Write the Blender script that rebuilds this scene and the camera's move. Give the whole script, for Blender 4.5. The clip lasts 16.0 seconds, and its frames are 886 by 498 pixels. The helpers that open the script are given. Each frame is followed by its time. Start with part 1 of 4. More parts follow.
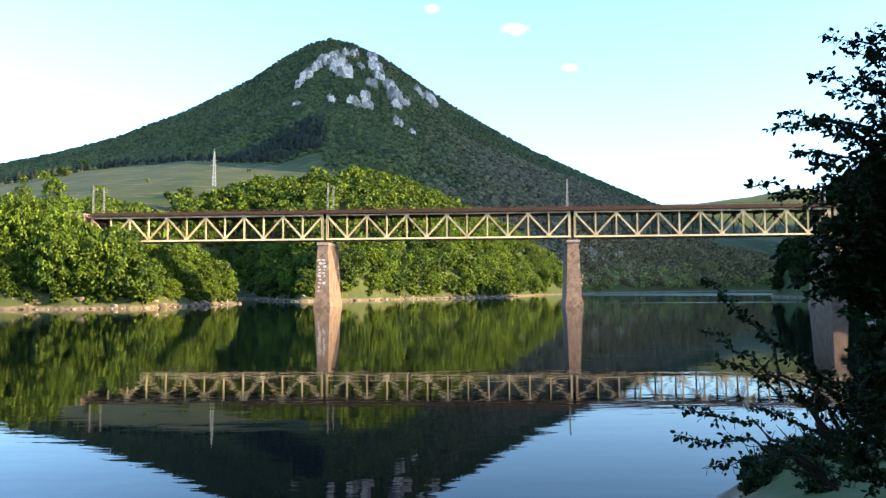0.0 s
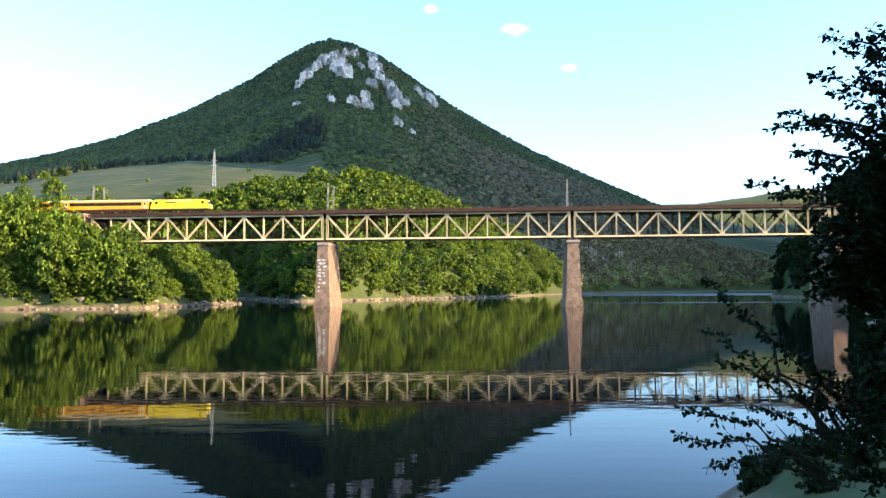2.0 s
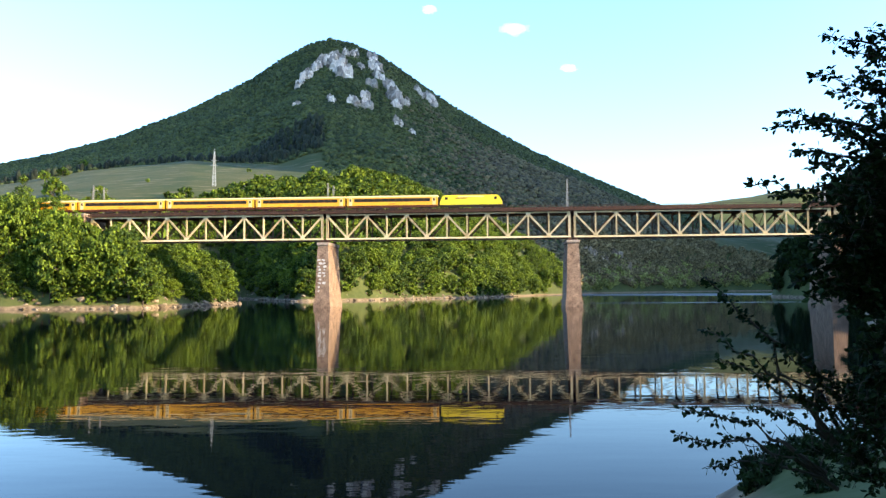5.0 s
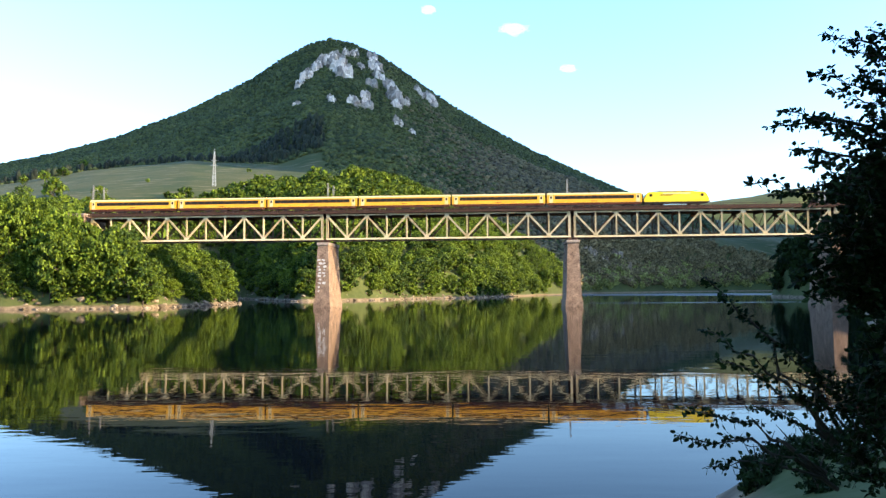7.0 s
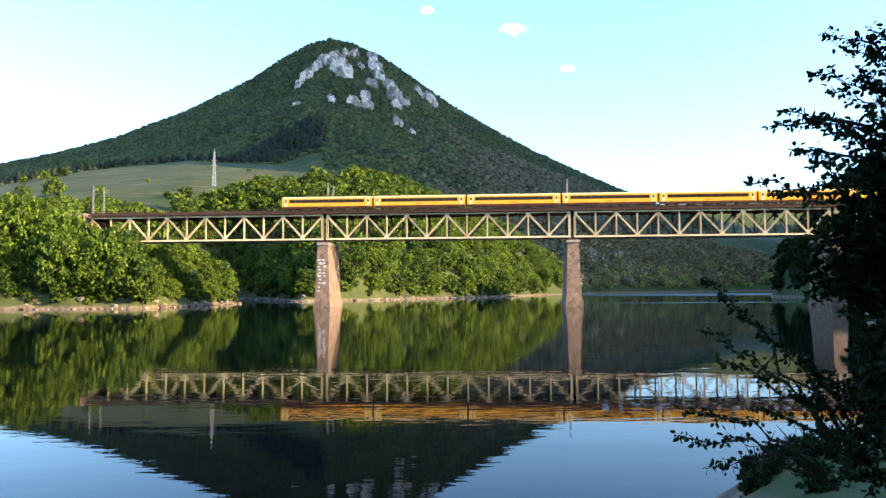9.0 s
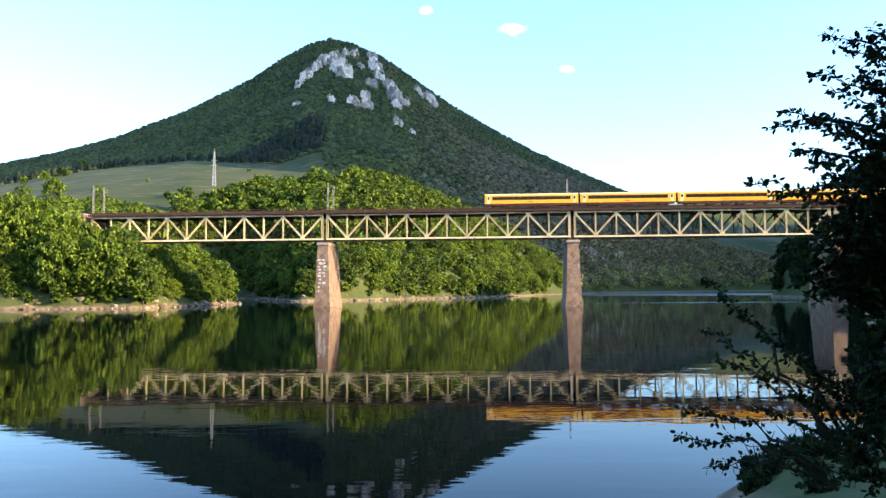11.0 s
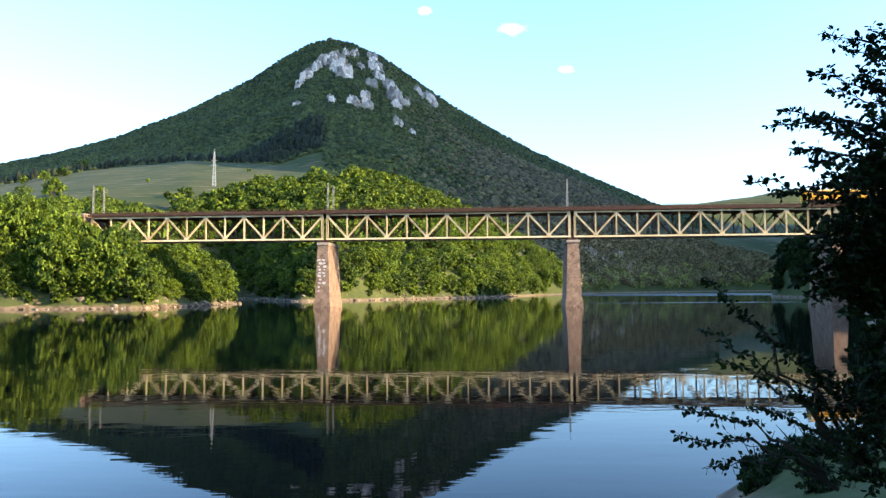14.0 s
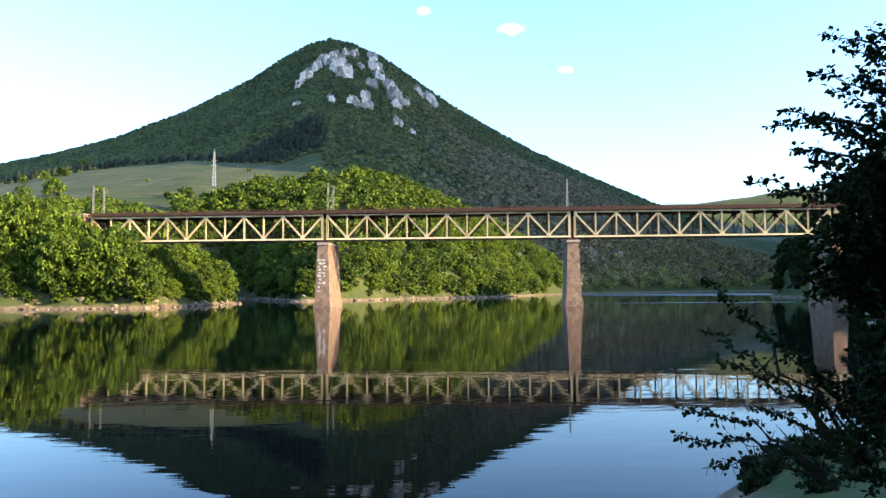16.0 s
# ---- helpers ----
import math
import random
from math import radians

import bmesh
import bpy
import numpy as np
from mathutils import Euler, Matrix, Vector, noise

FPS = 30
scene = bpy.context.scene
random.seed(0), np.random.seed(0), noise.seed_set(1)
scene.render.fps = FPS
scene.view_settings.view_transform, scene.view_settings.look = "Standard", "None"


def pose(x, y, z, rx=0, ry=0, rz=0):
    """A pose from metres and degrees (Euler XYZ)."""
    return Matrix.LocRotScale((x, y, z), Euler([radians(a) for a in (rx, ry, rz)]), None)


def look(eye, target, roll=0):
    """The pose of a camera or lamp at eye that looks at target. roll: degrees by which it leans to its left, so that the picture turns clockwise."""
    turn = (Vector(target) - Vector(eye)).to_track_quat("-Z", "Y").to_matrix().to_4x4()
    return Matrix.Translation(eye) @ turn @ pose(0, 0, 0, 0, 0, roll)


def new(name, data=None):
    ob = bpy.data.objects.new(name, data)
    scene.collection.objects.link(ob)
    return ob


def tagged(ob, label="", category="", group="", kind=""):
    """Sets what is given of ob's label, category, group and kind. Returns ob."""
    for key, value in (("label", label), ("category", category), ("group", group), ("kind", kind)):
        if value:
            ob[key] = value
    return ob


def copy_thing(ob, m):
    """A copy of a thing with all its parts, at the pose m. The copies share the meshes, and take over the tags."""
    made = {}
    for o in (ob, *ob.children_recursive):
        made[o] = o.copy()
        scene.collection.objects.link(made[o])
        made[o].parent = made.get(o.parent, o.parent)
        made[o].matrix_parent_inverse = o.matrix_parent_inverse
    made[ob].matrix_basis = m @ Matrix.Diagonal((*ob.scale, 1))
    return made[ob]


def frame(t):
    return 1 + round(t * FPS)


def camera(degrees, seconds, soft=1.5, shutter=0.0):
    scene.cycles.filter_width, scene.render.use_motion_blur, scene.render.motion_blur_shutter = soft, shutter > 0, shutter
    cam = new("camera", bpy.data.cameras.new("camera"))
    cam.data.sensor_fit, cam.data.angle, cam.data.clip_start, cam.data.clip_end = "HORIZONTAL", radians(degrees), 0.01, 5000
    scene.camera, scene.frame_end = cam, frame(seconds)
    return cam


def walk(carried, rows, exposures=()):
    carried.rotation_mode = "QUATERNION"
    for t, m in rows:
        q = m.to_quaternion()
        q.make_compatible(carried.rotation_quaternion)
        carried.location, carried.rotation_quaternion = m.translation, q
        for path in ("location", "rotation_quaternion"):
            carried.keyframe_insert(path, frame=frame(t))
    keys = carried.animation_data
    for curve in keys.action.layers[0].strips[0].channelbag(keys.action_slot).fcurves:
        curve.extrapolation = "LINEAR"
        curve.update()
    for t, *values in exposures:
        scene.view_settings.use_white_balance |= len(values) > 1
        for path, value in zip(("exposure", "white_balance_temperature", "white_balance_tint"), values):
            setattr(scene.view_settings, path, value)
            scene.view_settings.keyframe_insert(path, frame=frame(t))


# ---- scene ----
cam = camera(60, 16.0, soft=1.4)
EYE = (0.0, 0.0, 5.0)
PITCH = 2.972
VIEW = look(EYE, (0, math.cos(radians(PITCH)), 5 + math.sin(radians(PITCH))), -0.33)
walk(cam, [(0, VIEW), (16, VIEW)], [(0, 2.36, 6500, 8.0), (3, 2.36, 6500, 8.0), (6.5, 2.28, 6500, 9.0), (16, 2.28, 6500, 10.0)])

# ---- light ----
SUN_SIDE, SUN_UP = 19.0, 17.0          # degrees from +x towards the camera's side, and above the horizon
world = bpy.data.worlds.new("world")
scene.world = world
world.use_nodes = True
wn = world.node_tree.nodes
sky = wn.new("ShaderNodeTexSky")
sky.sky_type = "NISHITA"
sky.sun_disc = False
sky.sun_elevation = radians(SUN_UP)
sky.sun_rotation = radians(90 + SUN_SIDE)
sky.air_density, sky.dust_density, sky.ozone_density = 1.0, 1.0, 4.6
world.node_tree.links.new(sky.outputs[0], wn["Background"].inputs[0])
wn["Background"].inputs[1].default_value = 0.15
sun = new("sun", bpy.data.lights.new("sun", "SUN"))
sun.data.energy = 3.2
sun.data.angle = radians(0.6)
sun.data.color = (1.0, 0.78, 0.47)
s_dir = Vector((math.cos(radians(SUN_UP)) * math.cos(radians(SUN_SIDE)), -math.cos(radians(SUN_UP)) * math.sin(radians(SUN_SIDE)), math.sin(radians(SUN_UP))))
sun.matrix_world = look(s_dir * 300, (0, 0, 0))


# ---- materials ----
def material(name, low, high, scale=1.0, rough=0.85, metal=0.0, bump=0.0, fine=8.0, per_object=0.0, per_island=0.0, translucent=0.0, coords="Object", detail=6.0, spec=0.3):
    """Two tones mixed by coarse and fine noise, with relief and piece-to-piece variation."""
    m = bpy.data.materials.new(name)
    m.use_nodes = True
    t, n = m.node_tree, m.node_tree.nodes
    b = n["Principled BSDF"]
    co = n.new("ShaderNodeTexCoord")
    big, small = n.new("ShaderNodeTexNoise"), n.new("ShaderNodeTexNoise")
    big.inputs["Scale"].default_value, big.inputs["Detail"].default_value = scale, detail
    small.inputs["Scale"].default_value, small.inputs["Detail"].default_value = scale * fine, 3.0
    for x in (big, small):
        t.links.new(co.outputs[coords], x.inputs["Vector"])
    mix = n.new("ShaderNodeMath")
    mix.operation = "MULTIPLY_ADD"
    mix.inputs[1].default_value = 0.6
    t.links.new(big.outputs["Fac"], mix.inputs[0])
    sm = n.new("ShaderNodeMath")
    sm.operation = "MULTIPLY"
    sm.inputs[1].default_value = 0.4
    t.links.new(small.outputs["Fac"], sm.inputs[0])
    t.links.new(sm.outputs[0], mix.inputs[2])
    last = mix.outputs[0]
    info, geo = n.new("ShaderNodeObjectInfo"), n.new("ShaderNodeNewGeometry")
    for amount, source in ((per_object, info.outputs["Random"]), (per_island, geo.outputs["Random Per Island"])):
        if amount:
            add = n.new("ShaderNodeMath")
            add.operation = "MULTIPLY_ADD"
            add.inputs[1].default_value = amount
            t.links.new(source, add.inputs[0])
            sub = n.new("ShaderNodeMath")
            sub.operation = "SUBTRACT"
            sub.inputs[1].default_value = amount / 2
            t.links.new(last, sub.inputs[0])
            t.links.new(sub.outputs[0], add.inputs[2])
            last = add.outputs[0]
    ramp = n.new("ShaderNodeValToRGB")
    ramp.color_ramp.elements[0].position, ramp.color_ramp.elements[1].position = 0.3, 0.7
    ramp.color_ramp.elements[0].color, ramp.color_ramp.elements[1].color = (*low, 1), (*high, 1)
    t.links.new(last, ramp.inputs[0])
    t.links.new(ramp.outputs[0], b.inputs["Base Color"])
    b.inputs["Roughness"].default_value, b.inputs["Metallic"].default_value = rough, metal
    b.inputs["Specular IOR Level"].default_value = spec
    if bump:
        bp = n.new("ShaderNodeBump")
        bp.inputs["Strength"].default_value = 1.0
        bp.inputs["Distance"].default_value = bump
        t.links.new(mix.outputs[0], bp.inputs["Height"])
        t.links.new(bp.outputs[0], b.inputs["Normal"])
    if translucent:
        tr, ms = n.new("ShaderNodeBsdfTranslucent"), n.new("ShaderNodeMixShader")
        ms.inputs[0].default_value = translucent
        t.links.new(ramp.outputs[0], tr.inputs["Color"])
        t.links.new(b.outputs[0], ms.inputs[1])
        t.links.new(tr.outputs[0], ms.inputs[2])
        t.links.new(ms.outputs[0], n["Material Output"].inputs[0])
    return m


LEAF = material("young_leaves", (0.018, 0.042, 0.003), (0.138, 0.195, 0.009), 0.35, 0.7, per_object=0.35, per_island=0.45, translucent=0.25)
LEAF_WOOD = material("wood_leaves", (0.018, 0.042, 0.003), (0.132, 0.18, 0.009), 0.08, 0.75, per_island=0.55, translucent=0.25)
# right bank leaves, their shade put into a much darker green
LEAF_SHADED = material("shaded_bank_leaves", (0.006, 0.014, 0.004), (0.024, 0.042, 0.010), 0.5, 0.6, per_object=0.2, per_island=0.5, translucent=0.2, spec=0.08)
CANOPY = material("mountain_canopy", (0.018, 0.031, 0.010), (0.066, 0.080, 0.021), 0.012, 0.9, fine=14, per_island=0.4, detail=8)
CANOPY_BROWN = material("late_canopy", (0.050, 0.041, 0.023), (0.13, 0.108, 0.052), 0.02, 0.9, fine=12, per_island=0.5, detail=8)
# young shore leaves, lightened to stand for the sun missing there
LEAF_PALE_LIT = material("sunlit_pale_leaves", (0.15, 0.17, 0.045), (0.40, 0.40, 0.12), 0.12, 0.8, per_island=0.5, translucent=0.25)
MAST = material("dull_mast_steel", (0.16, 0.15, 0.14), (0.32, 0.30, 0.27), 0.8, 0.7)
DECKDARK = material("dark_deck_steel", (0.030, 0.014, 0.009), (0.080, 0.036, 0.022), 0.7, 0.8)
BARK = material("bark", (0.03, 0.022, 0.016), (0.09, 0.07, 0.05), 3.0, 0.95, bump=0.02)
STEEL = material("ochre_steel_paint", (0.44, 0.32, 0.16), (0.78, 0.63, 0.38), 0.6, 0.55, fine=10, per_object=0.25)
RUST = material("rusty_steel", (0.035, 0.016, 0.011), (0.10, 0.043, 0.028), 0.8, 0.8, fine=12, per_object=0.2)
# brown budding woods, sunlight on the far slope put into a lighter colour
BUDDING_LIT = material("sunlit_budding_canopy", (0.085, 0.066, 0.032), (0.30, 0.235, 0.11), 0.03, 0.9, fine=12, per_island=0.7, detail=8)
# far truss paint: ochre steel browned to hold the shade under the deck
STEEL_SHADED = material("shaded_ochre_steel", (0.07, 0.04, 0.022), (0.20, 0.12, 0.06), 0.6, 0.7, fine=10, per_object=0.3)
CONIFER = material("conifer_needles", (0.005, 0.009, 0.005), (0.018, 0.026, 0.012), 0.02, 0.9, fine=12, per_island=0.5)
CAPSTONE = material("pale_stone", (0.22, 0.165, 0.125), (0.42, 0.33, 0.26), 1.5, 0.9, bump=0.03)
LIMESTONE = material("limestone", (0.13, 0.11, 0.095), (0.62, 0.54, 0.47), 0.05, 0.95, bump=1.2, fine=9, per_island=0.4)
SHORE_ROCK = material("shore_rock", (0.10, 0.075, 0.05), (0.32, 0.25, 0.18), 0.6, 0.95, bump=0.1, per_island=0.5, per_object=0.3)
YELLOW = material("yellow_train_paint", (0.76, 0.33, 0.007), (0.86, 0.42, 0.013), 0.15, 0.35, spec=0.5)
LEMON = material("lemon_engine_paint", (0.74, 0.52, 0.008), (0.84, 0.62, 0.015), 0.15, 0.35, spec=0.5)
BANDBROWN = material("brown_window_band", (0.035, 0.016, 0.006), (0.075, 0.036, 0.013), 0.3, 0.5, spec=0.1)
CREAM = material("cream_roof_paint", (0.70, 0.50, 0.20), (0.82, 0.64, 0.34), 0.2, 0.5)
DARKGLASS = material("dark_window_glass", (0.012, 0.008, 0.006), (0.03, 0.02, 0.015), 0.5, 0.25, spec=0.2)
BLACK = material("black_running_gear", (0.015, 0.012, 0.01), (0.05, 0.04, 0.035), 1.0, 0.8)
REDSILL = material("red_underframe", (0.10, 0.025, 0.014), (0.19, 0.05, 0.022), 0.6, 0.7)
GALV = material("galvanised_steel", (0.30, 0.30, 0.30), (0.5, 0.5, 0.48), 0.8, 0.5, metal=0.3)
CONCRETE = material("grey_concrete", (0.22, 0.20, 0.18), (0.38, 0.35, 0.32), 0.9, 0.9)
WHITEPAINT = material("white_spray_paint", (0.42, 0.38, 0.34), (0.62, 0.58, 0.54), 2.0, 0.8)


def vapour():
    """Thin bright vapour of the sky's backdrop; its glow stands in for sunlight."""
    m = bpy.data.materials.new("glowing_vapour")
    m.use_nodes = True
    t, n = m.node_tree, m.node_tree.nodes
    n.remove(n["Principled BSDF"])
    glow, clear, mix = n.new("ShaderNodeEmission"), n.new("ShaderNodeBsdfTransparent"), n.new("ShaderNodeMixShader")
    glow.inputs["Color"].default_value, glow.inputs["Strength"].default_value = (0.94, 0.99, 1.0, 1), 0.34
    mix.inputs[0].default_value = 0.90
    t.links.new(glow.outputs[0], mix.inputs[1])
    t.links.new(clear.outputs[0], mix.inputs[2])
    t.links.new(mix.outputs[0], n["Material Output"].inputs[0])
    return m


CLOUD = vapour()


def ground_material():
    m = material("ground_cover", (0.030, 0.044, 0.010), (0.085, 0.095, 0.026), 0.03, 0.95, fine=20, bump=0.3)
    t, n = m.node_tree, m.node_tree.nodes
    b = n["Principled BSDF"]
    base = b.inputs["Base Color"].links[0].from_socket
    geo, sep = n.new("ShaderNodeNewGeometry"), n.new("ShaderNodeSeparateXYZ")
    t.links.new(geo.outputs["Position"], sep.inputs[0])

    def noise_at(scale, detail=6.0):
        x = n.new("ShaderNodeTexNoise")
        x.inputs["Scale"].default_value, x.inputs["Detail"].default_value = scale, detail
        t.links.new(geo.outputs["Position"], x.inputs["Vector"])
        return x.outputs["Fac"]

    def ramp(source, stops):
        x = n.new("ShaderNodeValToRGB")
        for e, (p, c) in zip(x.color_ramp.elements, stops):
            e.position, e.color = p, (*c, 1)
        t.links.new(source, x.inputs[0])
        return x.outputs[0]

    def mixed(f, a, c):
        x = n.new("ShaderNodeMix")
        x.data_type = "RGBA"
        t.links.new(f, x.inputs[0])
        t.links.new(a, x.inputs[6])
        t.links.new(c, x.inputs[7])
        return x.outputs[2]

    attr = n.new("ShaderNodeAttribute")
    attr.attribute_name = "meadow"
    grass = ramp(noise_at(0.02, 10), ((0.35, (0.024, 0.042, 0.006)), (0.68, (0.058, 0.060, 0.015))))
    stretch = n.new("ShaderNodeMapping")
    stretch.inputs["Scale"].default_value = (0.03, 0.16, 0.0)
    streak = n.new("ShaderNodeTexNoise")
    streak.inputs["Scale"].default_value, streak.inputs["Detail"].default_value = 1.0, 6.0
    t.links.new(geo.outputs["Position"], stretch.inputs[0])
    t.links.new(stretch.outputs[0], streak.inputs["Vector"])
    patch = ramp(streak.outputs["Fac"], ((0.54, (0.0, 0.0, 0.0)), (0.66, (0.7, 0.7, 0.7))))
    straw = ramp(noise_at(0.5), ((0.3, (0.10, 0.083, 0.042)), (0.7, (0.21, 0.17, 0.10))))
    grass = mixed(patch, grass, straw)
    base = mixed(attr.outputs["Fac"], base, grass)
    soil = ramp(noise_at(0.7), ((0.3, (0.07, 0.05, 0.032)), (0.7, (0.25, 0.18, 0.115))))
    hn = n.new("ShaderNodeMath")
    hn.operation = "MULTIPLY_ADD"
    hn.inputs[1].default_value = -1.3
    t.links.new(noise_at(0.25), hn.inputs[0])
    t.links.new(sep.outputs[2], hn.inputs[2])
    low = ramp(hn.outputs[0], ((0.0, (1, 1, 1)), (0.5, (0, 0, 0))))
    base = mixed(low, base, soil)
    t.links.new(base, b.inputs["Base Color"])
    return m


def water_material():
    m = bpy.data.materials.new("lake_water")
    m.use_nodes = True
    t, n = m.node_tree, m.node_tree.nodes
    b = n["Principled BSDF"]
    b.inputs["Base Color"].default_value = (0.0005, 0.0012, 0.003, 1)
    b.inputs["Roughness"].default_value = 0.015
    b.inputs["IOR"].default_value = 1.33
    b.inputs["Specular IOR Level"].default_value = 0.13
    co, mp = n.new("ShaderNodeTexCoord"), n.new("ShaderNodeMapping")
    mp.inputs["Scale"].default_value = (0.35, 1.0, 1.0)
    t.links.new(co.outputs["Object"], mp.inputs[0])
    a, c = n.new("ShaderNodeTexNoise"), n.new("ShaderNodeTexNoise")
    a.inputs["Scale"].default_value, a.inputs["Detail"].default_value = 0.45, 2.0
    c.inputs["Scale"].default_value, c.inputs["Detail"].default_value = 2.2, 2.0
    add = n.new("ShaderNodeMath")
    add.operation = "MULTIPLY_ADD"
    add.inputs[1].default_value = 0.25
    for x in (a, c):
        t.links.new(mp.outputs[0], x.inputs["Vector"])
    t.links.new(c.outputs["Fac"], add.inputs[0])
    t.links.new(a.outputs["Fac"], add.inputs[2])
    # two wind-ruffled streaks by the far shore
    geo, sep = n.new("ShaderNodeNewGeometry"), n.new("ShaderNodeSeparateXYZ")
    t.links.new(geo.outputs["Position"], sep.inputs[0])

    def op(kind, p, q):
        x = n.new("ShaderNodeMath")
        x.operation = kind
        x.use_clamp = kind == "MINIMUM"
        for i, v in enumerate((p, q)):
            if isinstance(v, (int, float)):
                x.inputs[i].default_value = v
            else:
                t.links.new(v, x.inputs[i])
        return x.outputs[0]

    wind = n.new("ShaderNodeTexNoise")
    wind.inputs["Scale"].default_value = 0.03
    wm = n.new("ShaderNodeMapping")
    wm.inputs["Scale"].default_value = (0.35, 2.0, 1.0)
    t.links.new(geo.outputs["Position"], wm.inputs[0])
    t.links.new(wm.outputs[0], wind.inputs["Vector"])
    total = None
    for cx, cy, rx, ry in ((88, 254, 42, 6), (180, 560, 120, 95)):
        ex = op("POWER", op("DIVIDE", op("SUBTRACT", sep.outputs[0], cx), rx), 2.0)
        ey = op("POWER", op("DIVIDE", op("SUBTRACT", sep.outputs[1], cy), ry), 2.0)
        m1 = op("MINIMUM", op("MULTIPLY", op("SUBTRACT", op("ADD", wind.outputs["Fac"], 0.55), op("ADD", ex, ey)), 2.5), 1.0)
        total = m1 if total is None else op("MAXIMUM", total, m1)
    t.links.new(op("ADD", op("MULTIPLY", total, 0.45), 0.015), b.inputs["Roughness"])
    bp = n.new("ShaderNodeBump")
    bp.inputs["Distance"].default_value = 0.008
    t.links.new(add.outputs[0], bp.inputs["Height"])
    t.links.new(bp.outputs[0], b.inputs["Normal"])
    return m


# ---- mesh helpers ----
def mesh_of(name, verts, faces, mat, smooth=False):
    me = bpy.data.meshes.new(name)
    me.from_pydata([tuple(v) for v in verts], [], [tuple(f) for f in faces])
    me.materials.append(mat)
    if smooth:
        me.polygons.foreach_set("use_smooth", [True] * len(me.polygons))
    me.update()
    return me


def mesh_arrays(name, verts, faces, mat, smooth=False):
    """verts (n, 3) and faces (m, k), all with k corners."""
    me = bpy.data.meshes.new(name)
    k = faces.shape[1]
    me.vertices.add(len(verts))
    me.vertices.foreach_set("co", np.asarray(verts, np.float32).ravel())
    me.loops.add(faces.size)
    me.loops.foreach_set("vertex_index", faces.astype(np.int32).ravel())
    me.polygons.add(len(faces))
    me.polygons.foreach_set("loop_start", np.arange(0, faces.size, k, dtype=np.int32))
    me.polygons.foreach_set("use_smooth", np.full(len(faces), smooth))
    me.materials.append(mat)
    me.update(calc_edges=True)
    return me


def part(name, bm, mat, parent, label=""):
    """Links a bmesh (or a mesh) as one mesh object under parent."""
    if isinstance(bm, bmesh.types.BMesh):
        me = bpy.data.meshes.new(name)
        bm.to_mesh(me)
        bm.free()
        me.materials.append(mat)
    else:
        me = bm
    ob = new(name, me)
    ob.parent = parent
    return tagged(ob, label)


def thing(name, label, category, m=None, group="", kind=""):
    ob = new(name)
    ob.empty_display_size = 0.5
    if m is not None:
        ob.matrix_basis = m
    return tagged(ob, label, category, group, kind)


def box(bm, size, at=(0, 0, 0), m=None, bevel=0.0):
    mat = Matrix.Translation(at) @ (m or Matrix()) @ Matrix.Diagonal((*size, 1))
    made = bmesh.ops.create_cube(bm, size=1, matrix=mat)["verts"]
    if bevel:
        edges = list({e for v in made for e in v.link_edges})
        bmesh.ops.bevel(bm, geom=edges, offset=bevel, segments=1, affect="EDGES")
    return bm


def boxed(*args, **kw):
    return box(bmesh.new(), *args, **kw)


def bar(bm, a, b, w, h, up=(0, 1, 0)):
    """A bar from a to b, w across `up` cross axis and h along `up`."""
    a, b = Vector(a), Vector(b)
    d = b - a
    x = d.normalized()
    z = Vector(up).normalized()
    y = z.cross(x).normalized()
    z = x.cross(y)
    rot = Matrix((x, y, z)).transposed().to_4x4()
    return box(bm, (d.length, w, h), (a + b) / 2, rot)


def tube(bm, pts, radii, sides=7):
    """A tapered tube along pts."""
    rings = []
    for i, p in enumerate(pts):
        p = Vector(p)
        d = (Vector(pts[min(i + 1, len(pts) - 1)]) - Vector(pts[max(i - 1, 0)])).normalized()
        x = d.orthogonal().normalized()
        y = d.cross(x)
        rings.append([bm.verts.new(p + radii[i] * (math.cos(a) * x + math.sin(a) * y)) for a in [2 * math.pi * k / sides for k in range(sides)]])
    for r0, r1 in zip(rings, rings[1:]):
        # align the second ring to the first
        o = min(range(sides), key=lambda k: (r1[k].co - r0[0].co).length)
        r1[:] = r1[o:] + r1[:o]
        for k in range(sides):
            bm.faces.new((r0[k], r0[(k + 1) % sides], r1[(k + 1) % sides], r1[k]))
    bm.faces.new(rings[0][::-1])
    bm.faces.new(rings[-1])
    return bm


# ---- plan of the land ----
LAKE = np.array([(-420, -60), (-120, -25), (-40, 2), (-8, 8), (2, 10), (5, 16), (6.5, 18.5), (10, 19), (15, 26), (27, 45), (55, 100), (98, 180),
                 (121, 215), (150, 260), (165, 330), (169, 400), (200, 425), (300, 470), (520, 600), (520, 1010), (414, 1005), (324, 945), (240, 850), (147, 745),
                 (118, 650), (92, 580), (67, 545), (45, 480), (24, 428), (0, 402), (-20, 375), (-34, 348), (-48, 336), (-61, 323), (-75, 350), (-92, 390),
                 (-112, 430), (-134, 458), (-138, 435), (-126, 390), (-111, 330), (-99, 310), (-85, 293), (-75, 280), (-77, 255), (-79, 236), (-84, 214), (-108, 211), (-130, 207), (-170, 205), (-420, 170)], float)
TURN = radians(4.54)
ALONG = np.array([math.cos(TURN), -math.sin(TURN)])
ACROSS = np.array([math.sin(TURN), math.cos(TURN)])
TRACK_Y, TRUSS_Y = 219.5, 217.0
RAIL_Z = 27.9
SPAN = 70.3
PIERS = [-34.0, -34.0 + SPAN, -34.0 + 2 * SPAN]
LEFT_END, RIGHT_END = -34.0 - SPAN, -34.0 + 3 * SPAN


